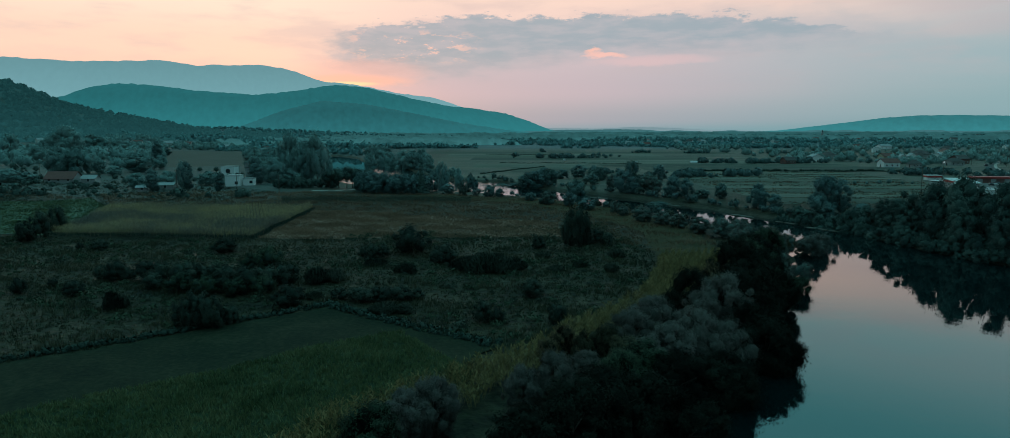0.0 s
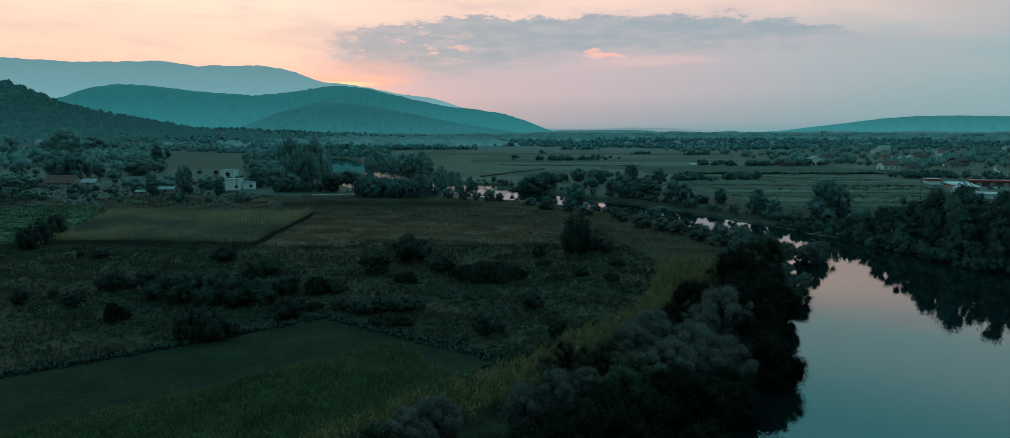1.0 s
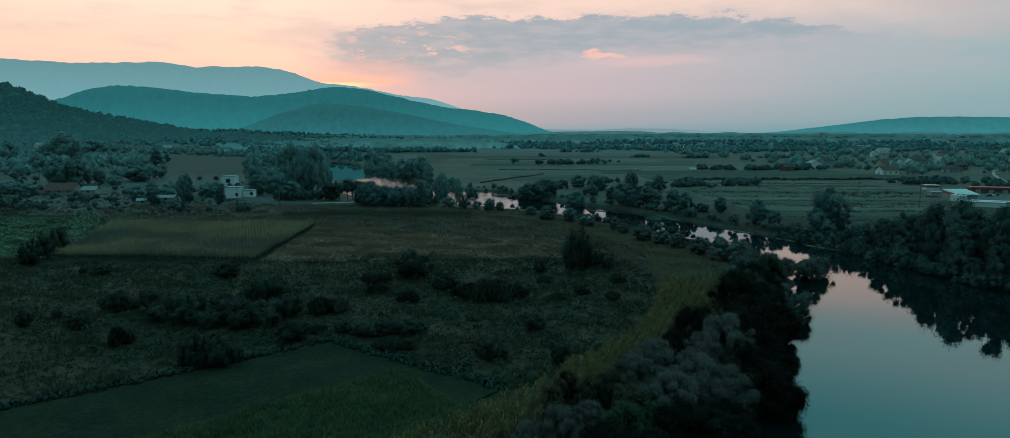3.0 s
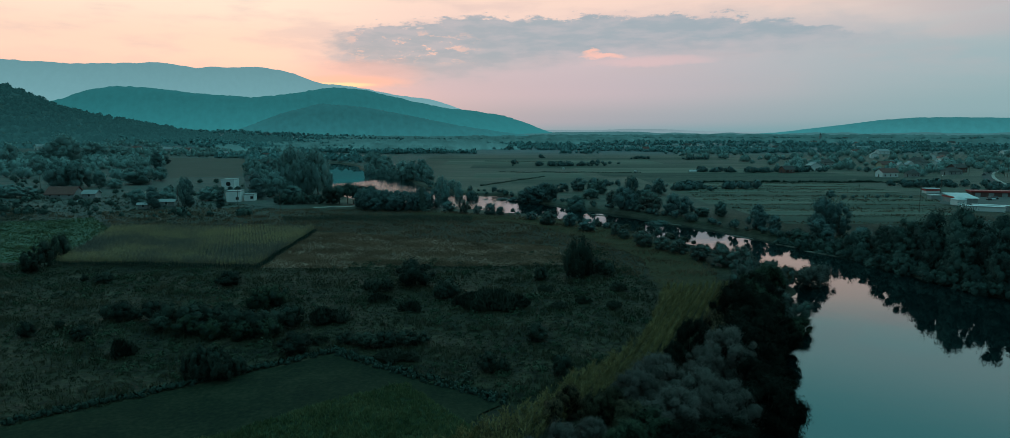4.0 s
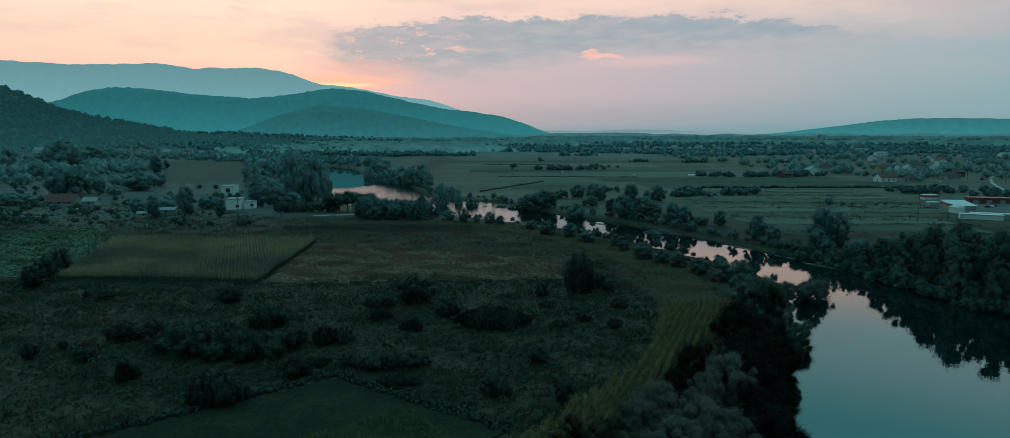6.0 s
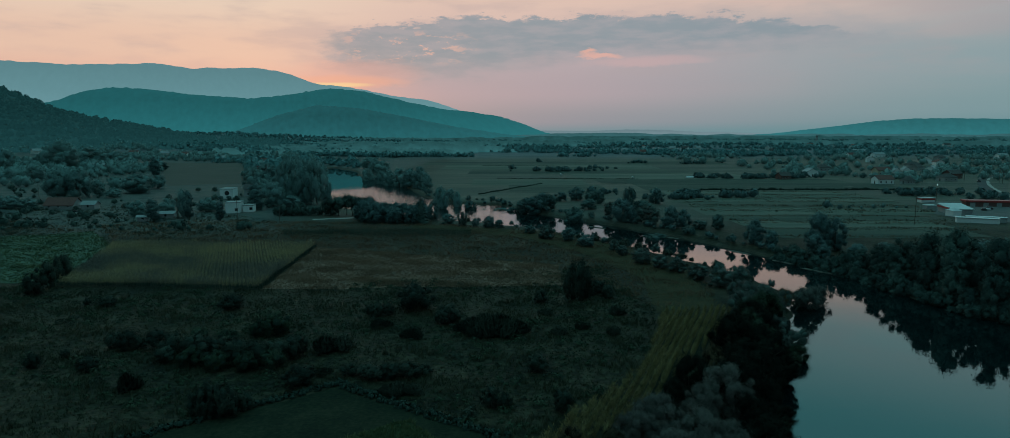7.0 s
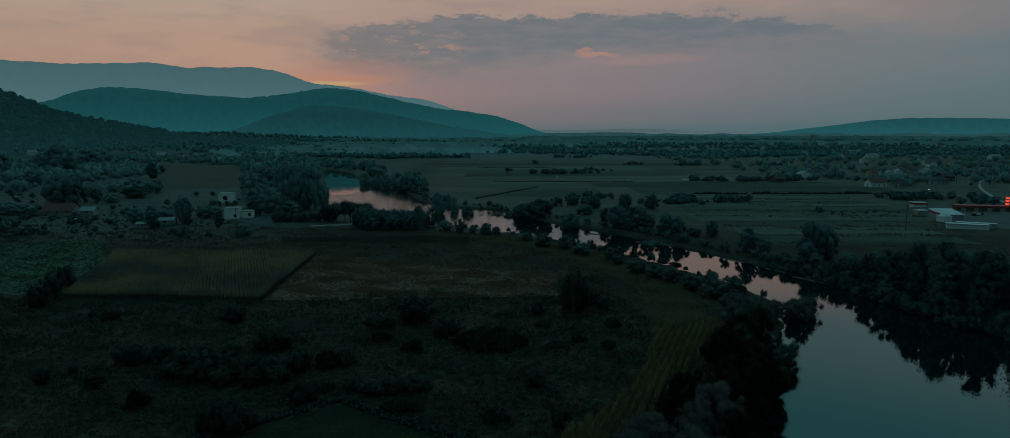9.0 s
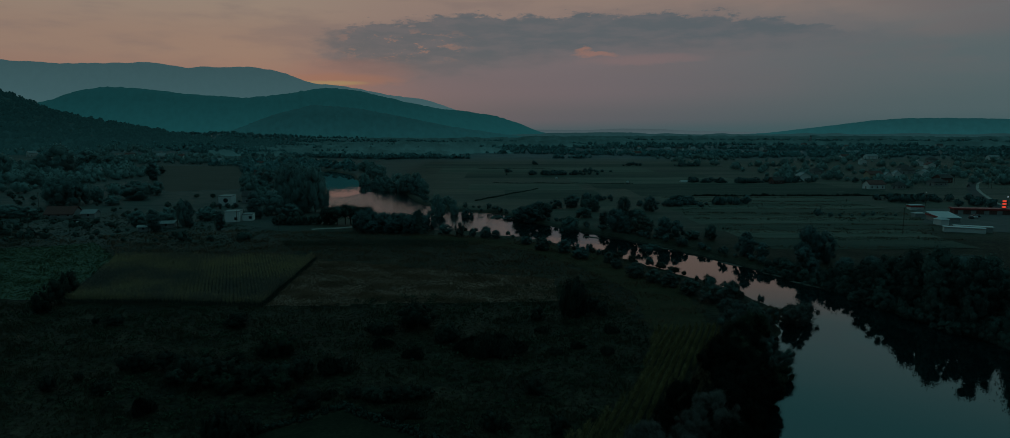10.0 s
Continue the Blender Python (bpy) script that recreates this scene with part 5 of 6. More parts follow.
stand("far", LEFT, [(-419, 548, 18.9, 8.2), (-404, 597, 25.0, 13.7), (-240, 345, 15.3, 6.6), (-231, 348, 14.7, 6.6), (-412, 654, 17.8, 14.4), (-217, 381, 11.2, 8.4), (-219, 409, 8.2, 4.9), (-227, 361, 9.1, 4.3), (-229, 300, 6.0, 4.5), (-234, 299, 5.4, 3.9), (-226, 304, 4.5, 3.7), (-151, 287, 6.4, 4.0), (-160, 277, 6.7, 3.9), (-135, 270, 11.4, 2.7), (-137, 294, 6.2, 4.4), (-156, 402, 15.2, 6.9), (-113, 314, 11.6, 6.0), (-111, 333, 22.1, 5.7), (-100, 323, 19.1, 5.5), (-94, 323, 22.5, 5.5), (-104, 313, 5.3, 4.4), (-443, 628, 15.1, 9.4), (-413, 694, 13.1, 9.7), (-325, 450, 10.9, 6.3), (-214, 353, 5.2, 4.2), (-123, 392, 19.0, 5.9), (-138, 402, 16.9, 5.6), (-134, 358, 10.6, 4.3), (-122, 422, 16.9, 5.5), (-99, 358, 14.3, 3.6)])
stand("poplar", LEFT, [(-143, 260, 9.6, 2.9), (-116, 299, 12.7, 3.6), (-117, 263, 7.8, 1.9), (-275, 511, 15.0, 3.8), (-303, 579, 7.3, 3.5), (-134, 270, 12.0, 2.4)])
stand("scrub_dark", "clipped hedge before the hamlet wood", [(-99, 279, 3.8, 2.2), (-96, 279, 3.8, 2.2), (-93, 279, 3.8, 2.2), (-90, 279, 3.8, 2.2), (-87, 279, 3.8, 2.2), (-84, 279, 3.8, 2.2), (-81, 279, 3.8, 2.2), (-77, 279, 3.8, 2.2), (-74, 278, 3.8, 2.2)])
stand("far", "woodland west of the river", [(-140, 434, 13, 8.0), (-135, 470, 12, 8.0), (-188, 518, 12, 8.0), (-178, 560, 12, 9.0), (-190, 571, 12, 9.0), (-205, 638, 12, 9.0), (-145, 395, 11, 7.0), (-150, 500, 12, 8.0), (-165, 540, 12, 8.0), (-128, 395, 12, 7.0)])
MEADOW_BUSH = "bushes in the meadow"
stand("bush", MEADOW_BUSH, [(-105.3, 139.4, 4.5, 2.1), (-107.6, 147.1, 5.7, 2.4), (-110.5, 156.5, 5.7, 2.4), (-18.4, 126.5, 5.2, 3.8), (-25.9, 122.1, 2.8, 1.6), (-27.7, 123.6, 2.0, 1.0), (-23.7, 122.6, 2.4, 1.4), (-56.8, 128.3, 2.8, 2.5), (-88.1, 131.2, 1.4, 0.8), (-83.0, 129.6, 2.2, 1.9), (-11.4, 118.3, 3.3, 2.4), (-13.1, 117.0, 2.3, 1.3), (6.9, 132.1, 2.6, 1.6), (-73.5, 94.9, 2.3, 1.2), (-71.9, 99.8, 1.3, 0.8), (-64.1, 93.1, 2.2, 1.6), (4.3, 92.4, 2.6, 1.7), (6.8, 78.3, 2.7, 1.4), (-2.9, 79.8, 2.6, 1.3), (-0.9, 79.2, 2.0, 1.0), (-30.3, 87.6, 2.7, 2.3), (-38.5, 77.2, 4.3, 1.8), (-36.1, 76.8, 3.9, 1.6), (-40.5, 78.0, 3.1, 1.4), (-34.9, 79.2, 2.4, 1.2), (-63.7, 102.7, 3.1, 1.8), (-66.4, 104.1, 2.3, 1.4), (-62.2, 103.4, 2.0, 1.3), (17.3, 134.3, 3.6, 1.4), (20.2, 139.6, 3.0, 2.1), (21.7, 136.0, 2.9, 1.5), (-24.0, 91.0, 1.6, 1.4), (-21.5, 90.4, 1.9, 1.7), (-18.2, 90.4, 2.1, 1.9), (-15.0, 90.9, 2.0, 1.9), (-12.9, 91.4, 1.6, 1.2), (-19.9, 89.3, 1.8, 1.6)])
stand("bush", MEADOW_BUSH, [(-59.0, 103.4, 2.9, 2.1), (-54.6, 100.7, 3.3, 2.3), (-50.1, 98.1, 3.8, 2.5), (-46.5, 96.8, 3.8, 2.6), (-43.0, 96.2, 3.8, 2.6), (-39.4, 95.6, 3.7, 2.5), (-36.6, 96.8, 3.6, 2.4), (-34.5, 98.6, 3.6, 2.2), (-54.0, 96.9, 2.3, 1.7)])
stand("bush_green", MEADOW_BUSH, [(-49.6, 95.1, 2.7, 1.9), (-44.7, 93.9, 2.9, 1.9), (-40.0, 93.3, 2.8, 1.9), (-36.4, 93.8, 2.9, 1.8), (-41.7, 110.6, 4.3, 2.6), (-43.8, 109.8, 3.3, 1.9), (-48.2, 106.1, 2.3, 1.9), (-53.7, 106.9, 2.3, 1.7)])
stand("bush", MEADOW_BUSH, [(15.6, 133.7, 8.4, 2.7), (13.6, 134.3, 6.8, 1.8)])
stand("reeds", "reeds and tall weeds in the meadow", [(-23.9, 115.3, 1.7, 2.0), (-17.0, 108.9, 2.1, 2.0), (-53.6, 85.3, 3.5, 1.2), (-53.1, 86.5, 2.5, 1.0), (-30.3, 101.8, 3.3, 2.3), (-27.8, 102.5, 2.7, 1.8), (-16.3, 84.4, 1.9, 1.8), (-13.6, 84.4, 1.7, 1.3), (-27.8, 91.0, 1.2, 1.2), (9.0, 110.2, 1.4, 1.5), (13.4, 113.4, 1.5, 1.4), (7.6, 123.3, 1.6, 1.5), (21.5, 123.2, 2.4, 1.6), (18.6, 110.1, 1.9, 1.3), (-3.1, 110.3, 4.1, 2.6), (-5.6, 110.3, 3.6, 2.4), (-0.6, 110.3, 3.8, 2.5), (-7.7, 111.9, 2.7, 2.1), (1.5, 111.4, 3.0, 2.1), (-4.2, 115.2, 3.2, 2.4), (-1.8, 115.6, 3.0, 2.3), (-6.6, 114.8, 2.6, 1.9)])


# ---- scrub along the banks ----
def bank_scrub(side, first, last, step, off, group, kinds, r0, r1, seed):
    rnd = random.Random(seed)
    p = np.array(side[first:last], float)
    seg = np.hypot(*np.diff(p, axis=0).T)
    at = np.concatenate([[0], np.cumsum(seg)])
    s = 0.0
    while s < at[-1]:
        x, y = np.interp(s, at, p[:, 0]), np.interp(s, at, p[:, 1])
        k = min(len(p) - 2, int(np.searchsorted(at, s, side="right")) - 1)
        dx, dy = p[k + 1] - p[k]
        n = math.hypot(dx, dy)
        o = rnd.uniform(*off)
        r = rnd.uniform(r0, r1)
        plant(rnd.choice(kinds), x - dy / n * o, y + dx / n * o, r * rnd.uniform(1.1, 1.8), 2.0 * r, group)
        s += step * rnd.uniform(0.6, 1.4)


bank_scrub(INNER, 9, 15, 3.0, (1.0, 8.0), "scrub along the river bend", ["scrub", "weed", "weed"], 0.7, 1.7, 201)
bank_scrub(INNER, 15, 18, 4.5, (2.0, 7.0), "scrub along the river bend", ["scrub", "weed"], 0.6, 1.1, 205)
bank_scrub(OUTER, 4, 17, 3.4, (1.5, 6.0), "scrub on the far bank", ["scrub"], 0.8, 1.7, 202)
bank_scrub(OUTER, 15, 22, 1.5, (-1.6, 0.8), "scrub at the foot of the east bank", ["scrub_dark"], 1.3, 2.2, 204)
bank_scrub(OUTER, 15, 22, 2.2, (0.8, 4.0), "scrub at the foot of the east bank", ["scrub_dark"], 1.6, 2.8, 206)
bank_scrub(INNER, 3, 9, 3.2, (1.0, 4.0), "scrub under the bank trees", ["scrub"], 0.9, 1.6, 203)


# ---- far woods, joined ----
BROWN_POLY = [(-378, 715), (-284, 712), (-180, 466), (-224, 429)]
plot("brown_field", "bare brown field below the wooded hill", BROWN_POLY, BARE, 0.15, 4.0, 1.5)

def far_woods(name, label, spots, tall, seed, material=None, k=46, leaf=0.19, foot=None):
    rs = np.random.RandomState(seed)
    x, y = np.array(spots, float).T
    z = land(x, y) if foot is None else np.asarray(foot, float)
    h = tall * (0.5 + 1.0 * rs.rand(len(x)) ** 1.4)
    V, S = [], []
    for i in range(k):
        d = rs.normal(size=(len(x), 3))
        d /= np.linalg.norm(d, axis=1, keepdims=True)
        d[:, 2] = np.abs(d[:, 2]) * 1.25 - 0.5
        c = np.stack([x, y, z + h * 0.42], -1) + d * (h * 0.5)[:, None] * np.array([0.95, 0.95, 1.05])
        nrm = d + rs.normal(size=d.shape) * 0.45
        nrm /= np.linalg.norm(nrm, axis=1, keepdims=True)
        t = np.cross(nrm, rs.normal(size=d.shape))
        t /= np.linalg.norm(t, axis=1, keepdims=True)
        b = np.cross(nrm, t)
        s = (h * leaf * (0.6 + 0.6 * rs.rand(len(x))))[:, None]
        V.append(np.stack([c - t * s - b * s * 0.8, c + t * s * 1.3, c - t * s + b * s * 0.9], 1).reshape(-1, 3))
        S.append(np.repeat(d + np.array([0, 0, 0.25]) + rs.normal(size=d.shape) * 0.12, 3, axis=0))
    V, S = np.concatenate(V), np.concatenate(S)
    F = np.arange(len(V)).reshape(-1, 3)
    # the dense heart of each crown
    eight = np.array([(1, 0, -0.3), (0, 1, -0.3), (-1, 0, -0.3), (0, -1, -0.3), (0, 0, 1), (0, 0, -0.95)], float)
    sides = np.array([(0, 1, 4), (1, 2, 4), (2, 3, 4), (3, 0, 4), (1, 0, 5), (2, 1, 5), (3, 2, 5), (0, 3, 5)])
    heart = np.stack([x, y, z + h * 0.42], -1)[:, None] + eight[None] * (h * 0.46)[:, None, None]
    F = np.concatenate([F, (len(V) + 6 * np.arange(len(x))[:, None, None] + sides[None]).reshape(-1, 3)])
    V, S = np.concatenate([V, heart.reshape(-1, 3)]), np.concatenate([S, np.tile(eight + np.array([0, 0, 0.2]), (len(x), 1))])
    return tagged(new(name, soften(mesh_of(name, V, F, material or WOODFAR), S)), label, "trees", kind="stuff")


def scatter(count, x0, x1, y0, y1, seed, thresh, sx=0.006, sy=0.014):
    """Random spots that gather in belts and clumps."""
    rs = np.random.RandomState(seed)
    x, y = rs.uniform(x0, x1, count), y0 + (y1 - y0) * rs.rand(count) ** 1.5
    f = np.sin(x * sx + 2.1 * np.sin(y * sy * 0.5)) + np.sin(y * sy + x * sx * 0.7) + 0.6 * np.sin(x * sx * 3.1 + y * sy * 1.7)
    ok = (f > thresh) & (shore(x, y) > 6) & (np.abs(x) < 0.95 * y + 80) & ~inside(BROWN_POLY, x, y)
    return np.stack([x[ok], y[ok]], -1)


HOUSES = [(251, 522, 85, 10.5, 9, 4.2, 1), (216, 492, 12, 8.5, 7, 3.0, 3), (266, 447, 4, 11.5, 8, 3.6, 0), (320, 540, 6, 12, 8, 4.4, 4), (331, 538, 80, 6, 6, 3.6, 1), (345, 548, 80, 7, 6, 4.0, 1), (492, 742, 60, 13, 9, 4.6, 1),
          (374, 557, 40, 11, 8, 4.4, 1), (327, 470, 8, 11, 8, 3.2, 2), (283, 446, 12, 7, 6, 2.8, 2), (582, 1044, 2, 25, 10, 5.0, 1), (538, 918, 10, 17, 9, 4.4, 1), (446, 777, 70, 10, 8, 4.4, 1), (502, 921, 8, 13, 8, 4.2, 0), (672, 862, 0, 13, 8, 4.6, 1),
          (352, 500, 20, 12, 8, 4.0, 3), (410, 640, 15, 13, 8, 4.2, 2), (470, 690, 75, 12, 8, 4.2, 0), (560, 820, 20, 13, 8, 4.4, 2), (388, 600, 30, 12, 8, 4.0, 2), (300, 600, 10, 11, 8, 3.6, 2)]


def open_ground(spots):
    """Only the spots off the houses and their front gardens."""
    ok = np.ones(len(spots), bool)
    for hx, hy, *_ in HOUSES:
        u = ((spots[:, 0] - hx) * hx + (spots[:, 1] - hy) * hy) / math.hypot(hx, hy)
        v = ((spots[:, 0] - hx) * hy - (spots[:, 1] - hy) * hx) / math.hypot(hx, hy)
        ok &= ~((np.abs(v) < 9) & (u > -42) & (u < 9))
    return spots[ok]


# The canopy trees carry the near hill's haze as emission in their material.
CANOPY = hazy_hill_mat("hazed_hill_canopy", (0.034, 0.072, 0.062), (0.013, 0.066, 0.073), 0.52, 0.0, 80.0, 0.7, 0.2, -33)
rs_hill = np.random.RandomState(51)
flank = np.empty(3 * len(near_hill.data.vertices))
near_hill.data.vertices.foreach_get("co", flank)
flank = flank.reshape(34, 420, 3)
ia, ib, ua, ub = rs_hill.randint(1, 21, 5200), rs_hill.randint(60, 412, 5200), rs_hill.rand(5200, 1), rs_hill.rand(5200, 1)
rooted = (1 - ua) * ((1 - ub) * flank[ia, ib] + ub * flank[ia, ib + 1]) + ua * ((1 - ub) * flank[ia + 1, ib] + ub * flank[ia + 1, ib + 1])
rooted = rooted[rooted[:, 2] > 5]
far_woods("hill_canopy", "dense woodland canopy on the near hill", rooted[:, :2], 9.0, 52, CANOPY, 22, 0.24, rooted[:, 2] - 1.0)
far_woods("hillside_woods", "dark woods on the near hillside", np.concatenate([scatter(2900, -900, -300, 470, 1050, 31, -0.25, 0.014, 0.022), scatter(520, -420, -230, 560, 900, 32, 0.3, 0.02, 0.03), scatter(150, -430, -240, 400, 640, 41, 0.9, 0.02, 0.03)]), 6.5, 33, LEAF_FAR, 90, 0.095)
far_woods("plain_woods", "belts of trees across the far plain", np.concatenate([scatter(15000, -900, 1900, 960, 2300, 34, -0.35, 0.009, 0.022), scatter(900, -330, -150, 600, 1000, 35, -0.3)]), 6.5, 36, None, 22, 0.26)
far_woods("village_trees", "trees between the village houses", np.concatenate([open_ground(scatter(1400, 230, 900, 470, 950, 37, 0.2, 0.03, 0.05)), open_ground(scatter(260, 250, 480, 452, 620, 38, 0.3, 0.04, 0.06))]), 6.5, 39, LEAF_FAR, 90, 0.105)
far_woods("hamlet_scrub", "scrub and garden bushes round the hamlet", scatter(520, -340, -95, 236, 400, 42, -0.2, 0.05, 0.08), 2.6, 43, LEAF_EAST, 80, 0.12)
def along(lines, gap, sway=0.6):
    """Spots along straight lines (x0, y0, x1, y1)."""
    out = []
    for x0, y0, x1, y1 in lines:
        n = max(2, int(math.hypot(x1 - x0, y1 - y0) / gap))
        u = np.linspace(0, 1, n)
        out.append(np.stack([x0 + (x1 - x0) * u, y0 + (y1 - y0) * u + sway * np.sin(u * 17 + x0)], -1))
    return np.concatenate(out)


def clumps(spots, seed):
    """Spots gathered in loose clumps (x, y, spread in x, spread in y, number)."""
    rs = np.random.RandomState(seed)
    return np.concatenate([np.stack([x + rs.normal(0, a, n), y + rs.normal(0, b, n)], -1) for x, y, a, b, n in spots])


far_woods("hedge_lines", "low dark hedge between the strip fields", along([(122, 397.5, 262, 395)], 0.9), 1.3, 40, HEDGE, 40, 0.2)
far_woods("sapling_row", "young saplings in a row on the fields", along([(153, 300, 190, 299)], 4.5, 1.0), 3.0, 45, LEAF_MID, 40, 0.14)
far_woods("field_copses", "dark copses and bushes among the strip fields", clumps(((62, 600, 20, 3, 44), (96, 640, 14, 3, 14), (10, 640, 2, 2, 4), (46, 790, 3, 3, 6), (160, 760, 6, 5, 14), (215, 740, 7, 5, 16), (320, 740, 9, 5, 16), (128, 352, 8, 2, 14), (60, 375, 6, 3, 12),
                                                                                              (200, 500, 20, 4, 40), (165, 505, 9, 3, 12), (232, 505, 10, 3, 22), (240, 366, 16, 4, 30), (262, 345, 6, 5, 14), (92, 345, 7, 3, 16), (104, 352, 6, 2, 12)), 46), 4.0, 46, LEAF_MID, 70, 0.13)
far_woods("drain_lines", "dark rank growth along the drains", along([(-4, 505, 105, 495), (-14, 375, 28, 452), (-20, 700, 60, 690)], 0.55), 0.7, 47, HEDGE, 16, 0.22)
far_woods("ditch_weeds", "dark rank weeds along the field ditch", np.concatenate([np.stack([np.linspace(x0, x1, n), np.linspace(y0, y1, n) + 0.5], -1) for x0, y0, x1, y1, n in ((-76, 47, -24.8, 87.2, 260), (-76.3, 46.4, -25.0, 86.6, 240), (-24.8, 87.2, -0.5, 70.5, 120), (-25.2, 86.4, -1.0, 69.8, 100))]) + np.random.RandomState(53).normal(0, 0.28, (720, 2)), 0.55, 44, HEDGE, 24, 0.22)


# ---- strip fields across the river ----
for x0_, x1_, y0_, y1_, m_ in ((94, 168, 214, 238, OLIVE), (92, 170, 238, 256, STRAW), (90, 176, 256, 276, OLIVE), (88, 190, 276, 300, STRAW), (90, 200, 300, 330, OLIVE), (96, 206, 330, 394, STRAW), (90, 262, 398, 452, OLIVE), (70, 250, 452, 492, OLIVE), (60, 200, 492, 560, STRAW),
                               (-30, 190, 560, 640, OLIVE), (-60, 160, 640, 724, STRAW), (-90, 260, 724, 800, OLIVE), (4, 66, 386, 440, OLIVE), (-22, 60, 440, 492, STRAW)):
    plot("strip_field", "long narrow straw-coloured field strip" if m_ is STRAW else "long narrow olive-brown field strip", [(x0_, y0_), (x1_, y0_), (x1_, y1_), (x0_, y1_)], m_, 0.10, 3.0, 0.25)


tufts("field_stubble", "rough stubble and weeds on the strip fields", 14000, [(94, 214), (168, 214), (200, 300), (206, 392), (100, 392), (90, 300)], 0.5, 66, DRYGRASS, lambda x, y: np.sin(y * 0.33 + 0.8 * np.sin(x * 0.04)) + 0.7 * np.sin(y * 0.12 + x * 0.02) > 0.1, 0.1)
tufts("field_weeds", "dark weedy bands on the strip fields", 4500, [(94, 214), (168, 214), (200, 300), (206, 392), (100, 392), (90, 300)], 0.8, 67, REED, lambda x, y: np.sin(y * 0.24 + 0.5 * np.sin(x * 0.05) + 2) > 0.72, 0.1)


# ---- houses ----
def gable_house(name, label, x, y, turn, w, d, eave, rise, wall, roof, windows=2, chimney=True, hip=False, category="house"):
    ob = tagged(new(name), label, category)
    ob.matrix_basis = pose(x, y, float(land(x, y)) - 0.1, 0, 0, turn)
    bm = boxed(-w / 2, w / 2, -d / 2, d / 2, 0, eave)
    if not hip:
        for s in (-1, 1):
            a = [bm.verts.new((s * (w / 2 - 0.01), -d / 2, eave)), bm.verts.new((s * (w / 2 - 0.01), d / 2, eave)), bm.verts.new((s * (w / 2 - 0.01), 0, eave + rise))]
            bm.faces.new(a)
    part("wall", bm, wall, ob)
    bm = bmesh.new()
    o, th = 0.5, 0.18
    ww = w / 2 + o
    inset = d / 2 if hip else 0.0
    prof = [(-d / 2 - o, eave - o * rise / (d / 2)), (0, eave + rise), (d / 2 + o, eave - o * rise / (d / 2))]
    lo, hi = [], []
    for s in (-1, 1):
        for k, (py, pz) in enumerate(prof):
            xx = s * (ww - (inset if k == 1 else 0))
            lo.append(bm.verts.new((xx, py, pz + 0.02)))
            hi.append(bm.verts.new((xx, py, pz + 0.02 + th)))
    for a, b in ((0, 1), (1, 2)):
        bm.faces.new((hi[a], hi[b], hi[b + 3], hi[a + 3]))
        bm.faces.new((lo[a], lo[a + 3], lo[b + 3], lo[b]))
        for s in (0, 3):
            bm.faces.new((lo[a + s], lo[b + s], hi[b + s], hi[a + s]))
    for k in (0, 2):
        bm.faces.new((lo[k], hi[k], hi[k + 3], lo[k + 3]))
    if hip:
        bm.faces.new((hi[0], hi[1], hi[2]))
        bm.faces.new((hi[3], hi[4], hi[5]))
    bmesh.ops.recalc_face_normals(bm, faces=bm.faces)
    r = part("roof", bm, roof, ob)
    if chimney:
        part("chimney", boxed(w * 0.2, w * 0.2 + 0.6, -0.3, 0.3, eave + rise * 0.5, eave + rise + 0.8, bevel=0.04), GREYWALL, r)
    floors = max(1, int(eave // 2.6))
    for fl in range(floors):
        for i in range(windows):
            cx = -w / 2 + w * (i + 0.5) / windows
            z0 = 0.9 + 2.7 * fl
            win = part("window", boxed(cx - 0.6, cx + 0.6, -d / 2 - 0.04, -d / 2 + 0.02, z0, z0 + 1.3), WHITEWALL, ob, "white window frame")
            part("pane", boxed(cx - 0.5, cx + 0.5, -d / 2 - 0.06, -d / 2 - 0.041, z0 + 0.1, z0 + 1.2), GLASSDARK, win)
    part("door", boxed(-w / 2 - 0.05, -w / 2 + 0.02, -0.5, 0.5, 0.1, 2.1), DARKROOF, ob)
    return ob


def flat_house(name, label, x, y, turn, w, d, tall, wall, category="house"):
    """A flat-roofed block with a parapet."""
    ob = tagged(new(name), label, category)
    ob.matrix_basis = pose(x, y, float(land(x, y)) - 0.1, 0, 0, turn)
    part("wall", boxed(-w / 2, w / 2, -d / 2, d / 2, 0, tall), wall, ob)
    part("roof", boxed(-w / 2 - 0.15, w / 2 + 0.15, -d / 2 - 0.15, d / 2 + 0.15, tall + 0.003, tall + 0.35, bevel=0.05), GREYWALL, ob)
    for z0 in (1.0,):
        for cx in (w * 0.26,):
            win = part("window", boxed(cx - 0.7, cx + 0.7, -d / 2 - 0.04, -d / 2 + 0.02, z0, z0 + 1.3), GREYWALL, ob)
            part("pane", boxed(cx - 0.6, cx + 0.6, -d / 2 - 0.06, -d / 2 - 0.041, z0 + 0.1, z0 + 1.2), GLASSDARK, win)
    return ob


